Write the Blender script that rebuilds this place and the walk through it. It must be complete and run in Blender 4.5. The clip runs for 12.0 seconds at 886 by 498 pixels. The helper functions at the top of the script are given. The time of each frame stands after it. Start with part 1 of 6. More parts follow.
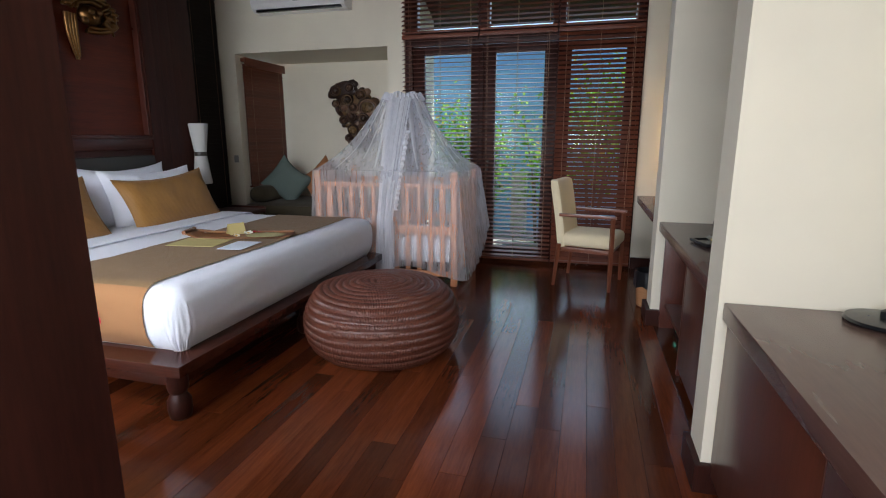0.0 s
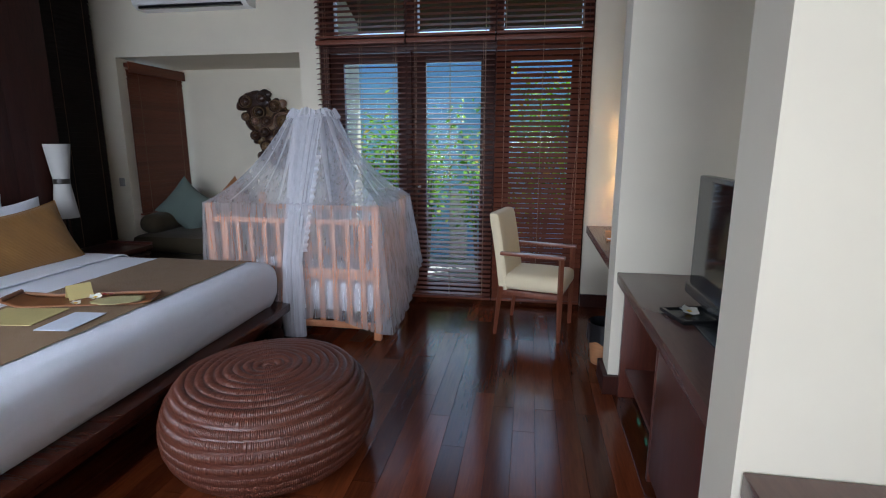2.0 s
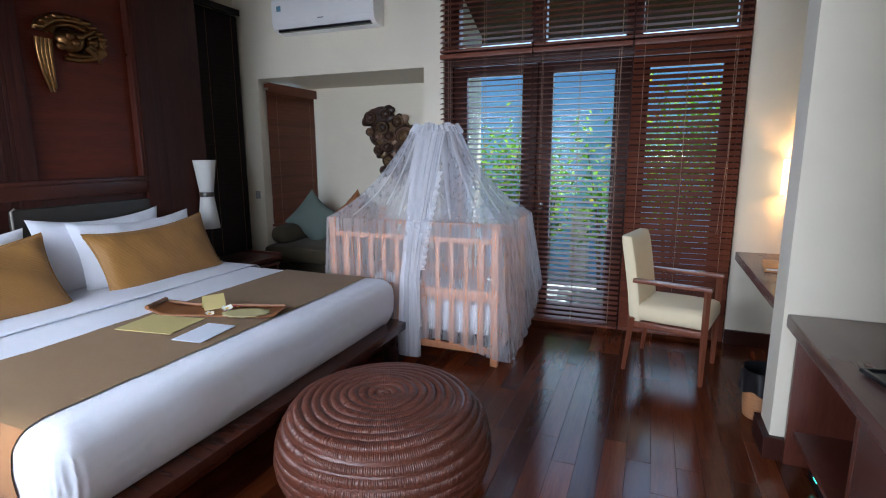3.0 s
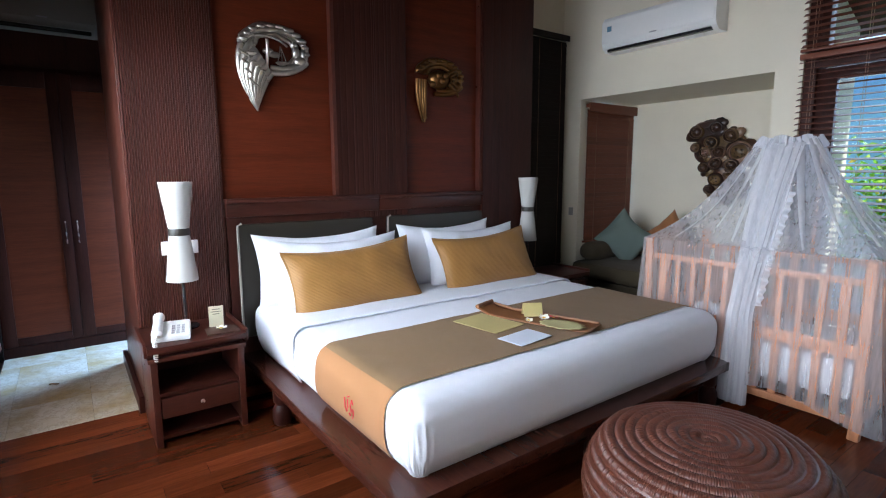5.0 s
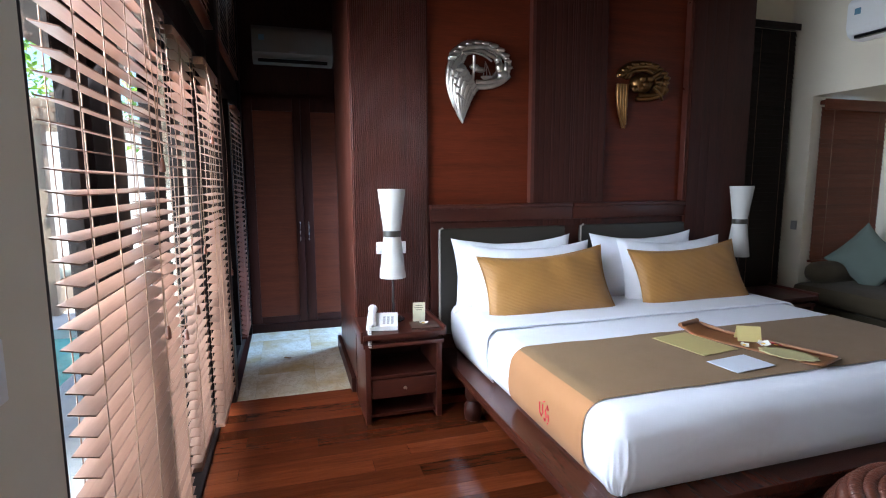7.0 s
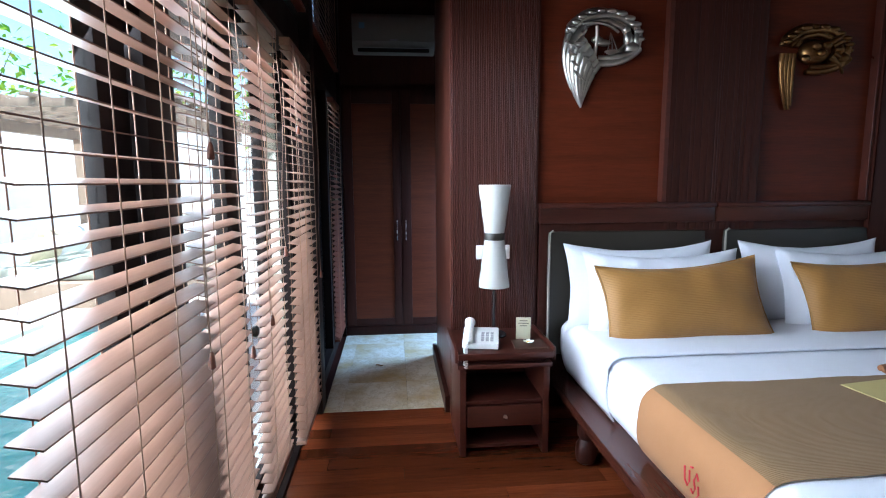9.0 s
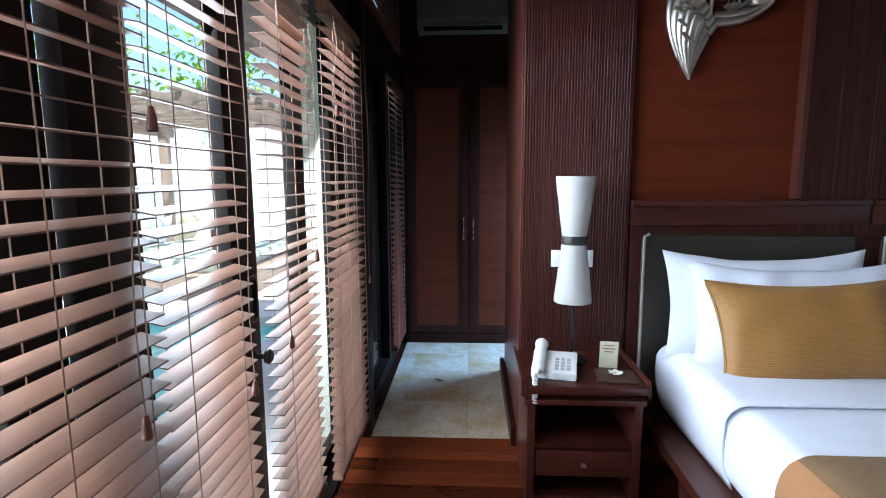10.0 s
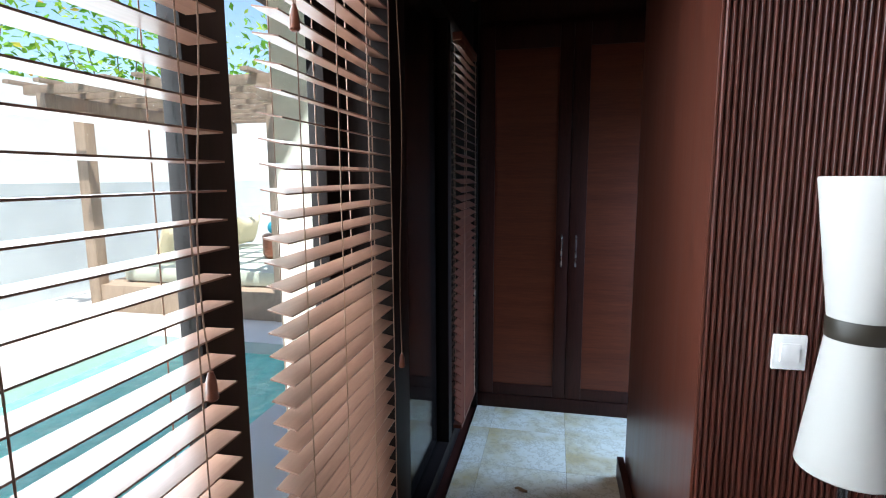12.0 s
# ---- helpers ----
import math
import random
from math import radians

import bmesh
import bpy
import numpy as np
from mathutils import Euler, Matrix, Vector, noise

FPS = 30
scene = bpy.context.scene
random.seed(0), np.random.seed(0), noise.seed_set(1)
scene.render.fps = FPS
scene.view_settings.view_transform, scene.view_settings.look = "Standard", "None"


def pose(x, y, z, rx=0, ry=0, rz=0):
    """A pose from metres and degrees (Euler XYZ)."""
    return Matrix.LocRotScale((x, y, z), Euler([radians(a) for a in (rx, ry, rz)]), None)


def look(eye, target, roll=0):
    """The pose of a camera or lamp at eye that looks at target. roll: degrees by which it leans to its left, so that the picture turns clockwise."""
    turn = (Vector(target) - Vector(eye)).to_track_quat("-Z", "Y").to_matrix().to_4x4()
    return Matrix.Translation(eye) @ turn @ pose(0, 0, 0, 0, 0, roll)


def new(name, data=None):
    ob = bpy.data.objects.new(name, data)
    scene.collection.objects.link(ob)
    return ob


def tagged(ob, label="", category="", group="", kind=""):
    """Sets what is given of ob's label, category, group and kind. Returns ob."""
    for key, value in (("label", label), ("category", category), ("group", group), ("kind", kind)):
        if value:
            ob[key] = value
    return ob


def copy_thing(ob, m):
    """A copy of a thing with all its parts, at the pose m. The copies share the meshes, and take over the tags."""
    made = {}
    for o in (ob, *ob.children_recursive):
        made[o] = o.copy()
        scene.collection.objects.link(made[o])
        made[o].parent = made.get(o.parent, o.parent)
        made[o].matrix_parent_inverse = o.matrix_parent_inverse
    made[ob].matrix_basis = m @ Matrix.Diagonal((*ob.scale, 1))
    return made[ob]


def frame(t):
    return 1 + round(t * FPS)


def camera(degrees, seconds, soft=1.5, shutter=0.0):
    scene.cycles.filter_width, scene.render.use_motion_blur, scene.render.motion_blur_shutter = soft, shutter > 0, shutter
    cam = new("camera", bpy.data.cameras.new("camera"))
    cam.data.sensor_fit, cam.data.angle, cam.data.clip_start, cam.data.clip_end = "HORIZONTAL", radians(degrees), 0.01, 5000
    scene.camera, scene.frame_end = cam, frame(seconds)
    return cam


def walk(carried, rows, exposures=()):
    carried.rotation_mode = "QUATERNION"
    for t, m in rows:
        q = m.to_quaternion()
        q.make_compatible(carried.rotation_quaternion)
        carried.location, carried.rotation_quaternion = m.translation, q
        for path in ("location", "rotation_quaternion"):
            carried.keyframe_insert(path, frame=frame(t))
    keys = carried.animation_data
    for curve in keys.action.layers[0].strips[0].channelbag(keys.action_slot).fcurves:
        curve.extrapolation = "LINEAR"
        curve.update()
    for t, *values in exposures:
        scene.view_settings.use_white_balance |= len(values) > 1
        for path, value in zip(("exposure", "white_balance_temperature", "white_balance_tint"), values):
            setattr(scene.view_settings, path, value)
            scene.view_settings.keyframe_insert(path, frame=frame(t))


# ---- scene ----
cam = camera(81.2, 12.0, soft=1.1)
METRES, EYE, TILT, LEAN, TURN = 3.75, 1.35, 0.0, 0.0, 15.3
ROWS = [
    (0.0, 0.0, 0.0, 0.0, -0.01, -12.1, 0.06),
    (0.5, 0.0095, 0.0585, 0.0072, -3.27, -12.08, 0.02),
    (1.0, 0.0337, 0.112, 0.0131, -6.51, -12.01, -0.04),
    (1.5, 0.0618, 0.173, 0.0319, -6.84, -11.93, -0.05),
    (2.0, 0.0562, 0.2102, 0.0448, -5.86, -11.7, -0.09),
    (2.5, 0.038, 0.2487, 0.0491, -2.76, -11.22, -0.0),
    (3.0, 0.0369, 0.2713, 0.0516, 6.5, -10.42, 0.19),
    (3.5, 0.0292, 0.2755, 0.0511, 17.95, -9.63, 0.26),
    (5.5, -0.0072, 0.2457, 0.0516, 43.84, -8.04, 0.26),
    (6.0, -0.011, 0.234, 0.0506, 49.49, -7.66, 0.27),
    (6.5, -0.0117, 0.2295, 0.0497, 54.16, -7.42, 0.28),
    (7.0, -0.0146, 0.2267, 0.0503, 58.06, -7.33, 0.26),
    (7.5, -0.0176, 0.2226, 0.0498, 61.64, -7.17, 0.2),
    (9.5, -0.1864, 0.3127, 0.0413, 73.11, -7.67, 0.31),
    (10.0, -0.25, 0.3398, 0.0385, 77.81, -7.86, 0.31),
    (10.5, -0.3374, 0.3542, 0.0422, 80.57, -7.98, 0.37),
    (11.0, -0.4201, 0.3871, 0.0401, 82.71, -7.93, 0.46),
    (11.5, -0.503, 0.4022, 0.0383, 86.01, -7.85, 0.39),
    (12.0, -0.6002, 0.4052, 0.04, 86.91, -7.96, 0.28),
]
EXPOSURES = [(0.0, 1.2, 6250, 14), (1.0, 1.22, 5800, 14), (2.0, 1.2, 5750, 14), (2.5, 1.38, 5750, 14), (3.5, 1.63, 5620, 13), (5.5, 1.7, 5950, 12), (7.5, 1.67, 5700, 12), (9.5, 1.3, 5550, 9), (10.5, 1.05, 5650, 10), (11.0, 1.0, 5750, 10), (11.5, 1.2, 6000, 11), (12.0, 0.95, 6100, 11)]
walk(cam, [(t, pose(0, 0, EYE, TILT, LEAN, TURN) @ pose(METRES * x, METRES * y, METRES * z, 90 + pitch, roll, yaw)) for t, x, y, z, yaw, pitch, roll in ROWS], EXPOSURES)

# ---- light ----
SUN_EL, SUN_AZ = 70.0, 52.0
world = bpy.data.worlds.new("sky")
world.use_nodes = True
scene.world = world
wn = world.node_tree
sky = wn.nodes.new("ShaderNodeTexSky")
sky.sky_type, sky.sun_disc = "NISHITA", False
sky.sun_elevation, sky.sun_rotation = radians(SUN_EL), radians(SUN_AZ)
wn.links.new(sky.outputs[0], wn.nodes["Background"].inputs[0])
wn.nodes["Background"].inputs[1].default_value = 0.15
sun = new("sun", bpy.data.lights.new("sun", "SUN"))
sun.data.energy, sun.data.angle, sun.data.color = 5.0, radians(0.5), (1.0, 0.94, 0.85)
az, el = radians(SUN_AZ), radians(SUN_EL)
sun.matrix_world = look((0, 0, 20), (-math.sin(az) * math.cos(el), -math.cos(az) * math.cos(el), 20 - math.sin(el)))


def area_lamp(name, eye, target, w, h, watts, color):
    ob = new(name, bpy.data.lights.new(name, "AREA"))
    ob.data.shape, ob.data.size, ob.data.size_y = "RECTANGLE", w, h
    ob.data.energy, ob.data.color = watts, color
    ob.matrix_world = look(eye, target)
    return ob


# sky light in the openings of the two glass walls, outside the blinds
area_lamp("sky_north", (-0.75, 6.15, 1.75), (-0.75, 3.0, 1.0), 2.4, 2.3, 19, (0.62, 0.79, 1.0))
area_lamp("sky_south", (-2.62, 0.03, 1.5), (-2.62, 3.0, -0.3), 2.72, 2.0, 80, (0.90, 0.95, 1.0)).data.spread = radians(150)
area_lamp("sky_bathroom", (-5.55, 2.58, 1.5), (-5.45, 0.9, 0.0), 0.7, 1.1, 19, (0.36, 0.60, 1.0)).data.spread = radians(95)
area_lamp("sky_entrance", (0.05, -1.6, 1.7), (-0.9, 3.0, 0.9), 1.0, 1.6, 39, (0.90, 0.95, 1.0))

# ---- materials ----
def nodes(name):
    m = bpy.data.materials.new(name)
    m.use_nodes = True
    nt = m.node_tree
    return m, nt, nt.nodes["Principled BSDF"]


def coords(nt, scale, rot=(0, 0, 0), random_shift=True):
    """Object coordinates, stretched, shifted by a random amount for each object."""
    tc = nt.nodes.new("ShaderNodeTexCoord")
    mp = nt.nodes.new("ShaderNodeMapping")
    mp.inputs["Scale"].default_value = scale
    mp.inputs["Rotation"].default_value = rot
    nt.links.new(tc.outputs["Object"], mp.inputs["Vector"])
    if random_shift:
        oi = nt.nodes.new("ShaderNodeObjectInfo")
        mul = nt.nodes.new("ShaderNodeMath")
        mul.operation = "MULTIPLY"
        mul.inputs[1].default_value = 37.0
        nt.links.new(oi.outputs["Random"], mul.inputs[0])
        nt.links.new(mul.outputs[0], mp.inputs["Location"])
    return mp.outputs[0]


def noise_tex(nt, vec, scale, detail=4.0, rough=0.55):
    n = nt.nodes.new("ShaderNodeTexNoise")
    n.inputs["Scale"].default_value, n.inputs["Detail"].default_value = scale, detail
    n.inputs["Roughness"].default_value = rough
    nt.links.new(vec, n.inputs["Vector"])
    return n.outputs["Fac"]


def ramp(nt, fac, stops):
    r = nt.nodes.new("ShaderNodeValToRGB")
    while len(r.color_ramp.elements) < len(stops):
        r.color_ramp.elements.new(0.5)
    for e, (p, c) in zip(r.color_ramp.elements, stops):
        e.position, e.color = p, (*c, 1.0)
    nt.links.new(fac, r.inputs[0])
    return r.outputs[0]


def mixed(nt, fac, a, b, mode="MIX"):
    n = nt.nodes.new("ShaderNodeMix")
    n.data_type, n.blend_type = "RGBA", mode
    for sock, v in ((n.inputs[0], fac), (n.inputs[6], a), (n.inputs[7], b)):
        if isinstance(v, bpy.types.NodeSocket):
            nt.links.new(v, sock)
        else:
            sock.default_value = v if isinstance(v, (int, float)) else (*v, 1.0)
    return n.outputs[2]


def ranged(nt, fac, lo, hi):
    n = nt.nodes.new("ShaderNodeMapRange")
    n.inputs["To Min"].default_value, n.inputs["To Max"].default_value = lo, hi
    nt.links.new(fac, n.inputs["Value"])
    return n.outputs[0]


def bump(nt, bsdf, height, strength=0.3, distance=0.002):
    b = nt.nodes.new("ShaderNodeBump")
    b.inputs["Strength"].default_value, b.inputs["Distance"].default_value = strength, distance
    nt.links.new(height, b.inputs["Height"])
    nt.links.new(b.outputs[0], bsdf.inputs["Normal"])


def wood(name, dark, light, grain=(1, 1, 1), rough=(0.25, 0.42), relief=0.05, vary=0.09, coat=0.0, spec=0.5):
    """Grained wood; grain: small along the fibre, large across it."""
    m, nt, b = nodes(name)
    v = coords(nt, grain)
    fine, broad = noise_tex(nt, v, 22, 6, 0.65), noise_tex(nt, v, 3.0, 3)
    col = ramp(nt, fine, [(0.3, dark), (0.72, light)])
    col = mixed(nt, 0.45, col, ramp(nt, broad, [(0.3, dark), (0.7, light)]))
    oi = nt.nodes.new("ShaderNodeObjectInfo")
    hv = nt.nodes.new("ShaderNodeHueSaturation")
    nt.links.new(ranged(nt, oi.outputs["Random"], 1 - vary, 1 + vary), hv.inputs["Value"])
    nt.links.new(col, hv.inputs["Color"])
    nt.links.new(hv.outputs[0], b.inputs["Base Color"])
    nt.links.new(ranged(nt, broad, *rough), b.inputs["Roughness"])
    b.inputs["Coat Weight"].default_value, b.inputs["Coat Roughness"].default_value = coat, 0.12
    b.inputs["Specular IOR Level"].default_value = spec
    bump(nt, b, fine, relief, 0.001)
    return m


def cloth(name, color, second, weave=900.0, fold=0.25, rough=0.9, ribs=None, sheen=0.05):
    """Woven cloth: fine weave, soft creases, and ribs (axis, count a metre) if any."""
    m, nt, b = nodes(name)
    v = coords(nt, (1, 1, 1))
    soft, fine = noise_tex(nt, v, 6, 3), noise_tex(nt, v, weave, 1)
    col = mixed(nt, ranged(nt, soft, 0.0, 0.8), color, second)
    height = fine
    if ribs:
        w = nt.nodes.new("ShaderNodeTexWave")
        w.bands_direction, w.inputs["Scale"].default_value = ribs[0], ribs[1] * 0.314
        w.inputs["Distortion"].default_value = 0.4
        nt.links.new(v, w.inputs["Vector"])
        col = mixed(nt, ranged(nt, w.outputs["Fac"], 0.0, 0.26), col, tuple(0.45 * c for c in color))
        height = w.outputs["Fac"]
    nt.links.new(col, b.inputs["Base Color"])
    b.inputs["Roughness"].default_value, b.inputs["Sheen Weight"].default_value = rough, sheen
    crease = nt.nodes.new("ShaderNodeMath")
    crease.operation = "MULTIPLY_ADD"
    crease.inputs[1].default_value = 0.15 if not ribs else 0.5
    nt.links.new(height, crease.inputs[0])
    nt.links.new(noise_tex(nt, v, 9, 4), crease.inputs[2])
    bump(nt, b, crease.outputs[0], fold, 0.012 if not ribs else 0.006)
    return m


def paint(name, color, rough=0.6, spots=0.08, relief=0.08, scale=2.5):
    m, nt, b = nodes(name)
    v = coords(nt, (1, 1, 1), random_shift=False)
    big, fine = noise_tex(nt, v, scale, 5), noise_tex(nt, v, 160, 2)
    col = mixed(nt, ranged(nt, big, 0.0, 1.0), tuple(c * (1 - spots) for c in color), tuple(min(1, c * (1 + spots)) for c in color))
    nt.links.new(col, b.inputs["Base Color"])
    nt.links.new(ranged(nt, big, rough - 0.08, rough + 0.08), b.inputs["Roughness"])
    bump(nt, b, fine, relief, 0.002)
    return m


def plain(name, color, rough=0.5, metal=0.0, spots=0.06):
    m, nt, b = nodes(name)
    v = coords(nt, (1, 1, 1))
    n = noise_tex(nt, v, 14, 4)
    nt.links.new(mixed(nt, n, tuple(c * (1 - spots) for c in color), tuple(min(1, c * (1 + spots)) for c in color)), b.inputs["Base Color"])
    nt.links.new(ranged(nt, n, max(0.02, rough - 0.06), rough + 0.06), b.inputs["Roughness"])
    b.inputs["Metallic"].default_value = metal
    return m


def clear_glass(name, tint=(0.95, 0.98, 0.97)):
    m, nt, b = nodes(name)
    nt.nodes.remove(b)
    tr, gl, lw, pw, ma, mx = (nt.nodes.new(k) for k in ("ShaderNodeBsdfTransparent", "ShaderNodeBsdfGlossy", "ShaderNodeLayerWeight", "ShaderNodeMath", "ShaderNodeMath", "ShaderNodeMixShader"))
    tr.inputs[0].default_value, gl.inputs["Roughness"].default_value = (*tint, 1), 0.01
    lw.inputs[0].default_value = 0.5
    pw.operation, pw.inputs[1].default_value = "POWER", 5.0
    ma.operation, ma.inputs[1].default_value, ma.inputs[2].default_value = "MULTIPLY_ADD", 0.85, 0.014
    for a, c in ((lw.outputs["Facing"], pw.inputs[0]), (pw.outputs[0], ma.inputs[0]), (ma.outputs[0], mx.inputs[0]), (tr.outputs[0], mx.inputs[1]), (gl.outputs[0], mx.inputs[2]), (mx.outputs[0], nt.nodes["Material Output"].inputs[0])):
        nt.links.new(a, c)
    return m


def net(name, cover=0.4):
    """Sheer netting: white threads that let much of the light pass."""
    m, nt, b = nodes(name)
    nt.nodes.remove(b)
    tr, df, tl, add, mx = (nt.nodes.new(k) for k in ("ShaderNodeBsdfTransparent", "ShaderNodeBsdfDiffuse", "ShaderNodeBsdfTranslucent", "ShaderNodeMixShader", "ShaderNodeMixShader"))
    df.inputs[0].default_value = tl.inputs[0].default_value = (0.86, 0.86, 0.89, 1)
    v = coords(nt, (1, 1, 0.06))
    dens = ranged(nt, noise_tex(nt, v, 55, 4, 0.6), max(0.02, cover - 0.16), cover + 0.16)
    for a, c in ((df.outputs[0], add.inputs[1]), (tl.outputs[0], add.inputs[2]), (dens, mx.inputs[0]), (tr.outputs[0], mx.inputs[1]), (add.outputs[0], mx.inputs[2]), (mx.outputs[0], nt.nodes["Material Output"].inputs[0])):
        nt.links.new(a, c)
    return m


FLOORWOOD = wood("merbau_floor", (0.058, 0.0117, 0.0039), (0.145, 0.034, 0.0108), (4, 0.3, 4), (0.13, 0.21), 0.012, 0.48, 0.0, 0.24)
DARKWOOD = wood("dark_mahogany", (0.018, 0.0046, 0.0032), (0.052, 0.0136, 0.0083), (5, 5, 0.5), (0.36, 0.5), spec=0.2)
PLATFORM = wood("platform_mahogany", (0.036, 0.0095, 0.0055), (0.078, 0.021, 0.012), (0.4, 5, 5), (0.14, 0.24), 0.015)
DARKWOOD_Y = wood("dark_mahogany_lengthwise", (0.024, 0.0062, 0.0045), (0.070, 0.018, 0.011), (5, 0.5, 5), (0.26, 0.4), coat=0.05, spec=0.35)
REDWOOD = wood("red_veneer", (0.052, 0.0085, 0.0030), (0.120, 0.0215, 0.0074), (4, 0.30, 6), (0.34, 0.46), 0.1, 0.1, spec=0.2)
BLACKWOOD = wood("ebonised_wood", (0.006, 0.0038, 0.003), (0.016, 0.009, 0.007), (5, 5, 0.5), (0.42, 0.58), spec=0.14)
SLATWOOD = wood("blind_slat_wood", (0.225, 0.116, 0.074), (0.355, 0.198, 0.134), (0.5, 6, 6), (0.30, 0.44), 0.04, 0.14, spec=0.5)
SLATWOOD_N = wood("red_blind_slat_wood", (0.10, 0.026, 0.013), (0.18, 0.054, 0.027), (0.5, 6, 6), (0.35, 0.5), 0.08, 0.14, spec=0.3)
CRIBWOOD = wood("varnished_crib_wood", (0.48, 0.19, 0.085), (0.68, 0.32, 0.16), (5, 5, 0.6), (0.35, 0.5), 0.05, 0.08)
CHAIRWOOD = wood("chair_wood", (0.12, 0.036, 0.018), (0.24, 0.078, 0.04), (5, 5, 0.6), (0.25, 0.38), 0.06, 0.1)
DESKTOP = wood("desk_top_veneer", (0.11, 0.052, 0.042), (0.15, 0.074, 0.060), (5, 0.5, 5), (0.2, 0.3), 0.015, 0.08)
CASING = wood("casing_mahogany", (0.013, 0.0034, 0.0025), (0.034, 0.009, 0.006), (5, 5, 0.5), (0.4, 0.55), spec=0.15)
# mahogany made lighter and redder, standing in for window light on the passage side
SIDEWOOD = wood("window_lit_mahogany", (0.050, 0.014, 0.0085), (0.125, 0.036, 0.021), (7, 7, 0.35), (0.26, 0.40), 0.10, spec=0.5)
DOORWOOD = wood("wardrobe_veneer", (0.075, 0.0145, 0.0055), (0.165, 0.036, 0.0135), (4, 0.35, 6), (0.32, 0.44), 0.1, 0.1, spec=0.35)
REEDWOOD = wood("reed_mahogany", (0.032, 0.0085, 0.0062), (0.092, 0.025, 0.016), (6, 6, 0.4), (0.26, 0.40), 0.06, 0.22, spec=0.5)
NIGHTWOOD = wood("nightstand_mahogany", (0.035, 0.009, 0.006), (0.085, 0.022, 0.013), (5, 0.5, 5), (0.24, 0.36), 0.03)
WALL = paint("cream_plaster", (0.73, 0.67, 0.535), 0.75)
LINEN = cloth("white_linen", (0.77, 0.79, 0.85), (0.74, 0.76, 0.82), fold=0.5)
GOLD = cloth("gold_ribbed_satin", (0.39, 0.195, 0.050), (0.30, 0.140, 0.032), ribs=("Z", 105), rough=0.5, fold=0.5)
GOLD_CORD = cloth("gold_cord", (0.36, 0.19, 0.05), (0.28, 0.14, 0.03), rough=0.7)
RUNNER = cloth("olive_brown_runner", (0.215, 0.125, 0.052), (0.275, 0.165, 0.072), ribs=("X", 130), fold=0.45)
RUNNER_SIDE = cloth("tan_runner_border", (0.36, 0.170, 0.068), (0.31, 0.142, 0.054), fold=0.3)
CREAM = cloth("cream_upholstery", (0.74, 0.63, 0.42), (0.68, 0.57, 0.37), fold=0.15)
OLIVE = cloth("olive_sofa_cloth", (0.045, 0.034, 0.017), (0.068, 0.052, 0.027))
TEAL = cloth("grey_green_cushion_cloth", (0.125, 0.165, 0.145), (0.15, 0.195, 0.17))
RUST = cloth("rust_cushion_cloth", (0.34, 0.14, 0.05), (0.28, 0.11, 0.04))
LEATHER = plain("black_leather", (0.025, 0.021, 0.015), 0.42)
PIPING = plain("grey_piping", (0.30, 0.28, 0.23), 0.5)
WHITE = plain("white_plastic", (0.82, 0.82, 0.80), 0.35, spots=0.02)
SHADE = plain("white_lamp_cloth", (0.44, 0.432, 0.405), 0.8, spots=0.02)
BLACK = plain("black_plastic", (0.012, 0.012, 0.013), 0.25)
STEEL = plain("brushed_steel", (0.6, 0.6, 0.58), 0.28, 1.0)
SILVER = plain("aged_silver", (0.50, 0.475, 0.425), 0.36, 1.0, 0.45)
BRONZE = plain("aged_bronze", (0.21, 0.11, 0.04), 0.34, 1.0, 0.55)
CORD = plain("blind_cord", (0.34, 0.22, 0.15), 0.8)
GLASS = clear_glass("window_glass")
NET = net("mosquito_net", 0.30)
NETSOFT = net("pleated_mosquito_net", 0.50)
NETFOLD = net("gathered_mosquito_net", 0.70)
TILE, tnt, tb = nodes("cream_marble_tile")
tv = coords(tnt, (1, 1, 1))
tcol = mixed(tnt, ramp(tnt, noise_tex(tnt, tv, 2.6, 5, 0.6), [(0.42, (0, 0, 0)), (0.66, (1, 1, 1))]), (0.62, 0.54, 0.41), (0.46, 0.33, 0.16))
tcol = mixed(tnt, ramp(tnt, noise_tex(tnt, tv, 9, 8, 0.75), [(0.47, (0, 0, 0)), (0.5, (0.55, 0.55, 0.55)), (0.53, (0, 0, 0))]), tcol, (0.30, 0.23, 0.15))
tnt.links.new(tcol, tb.inputs["Base Color"])
tnt.links.new(ranged(tnt, noise_tex(tnt, tv, 30, 3), 0.12, 0.30), tb.inputs["Roughness"])
PAPER = plain("cream_card", (0.50, 0.41, 0.165), 0.7)
PAPERBLUE = plain("pale_blue_card", (0.66, 0.70, 0.78), 0.7)

# ---- mesh helpers ----
def box(bm, lo, hi, bev=0.0, seg=2, m=None):
    lo, hi = Vector(lo), Vector(hi)
    mat = Matrix.Translation((lo + hi) / 2) @ Matrix.Diagonal((*(hi - lo), 1))
    r = bmesh.ops.create_cube(bm, size=1.0, matrix=(m @ mat) if m else mat)
    if bev > 0:
        edges = list({e for v in r["verts"] for e in v.link_edges})
        bmesh.ops.bevel(bm, geom=edges, offset=bev, segments=seg, affect="EDGES", profile=0.6)
    return bm


def boxes(*items, bev=0.0):
    bm = bmesh.new()
    for lo, hi in items:
        box(bm, lo, hi, bev)
    return bm


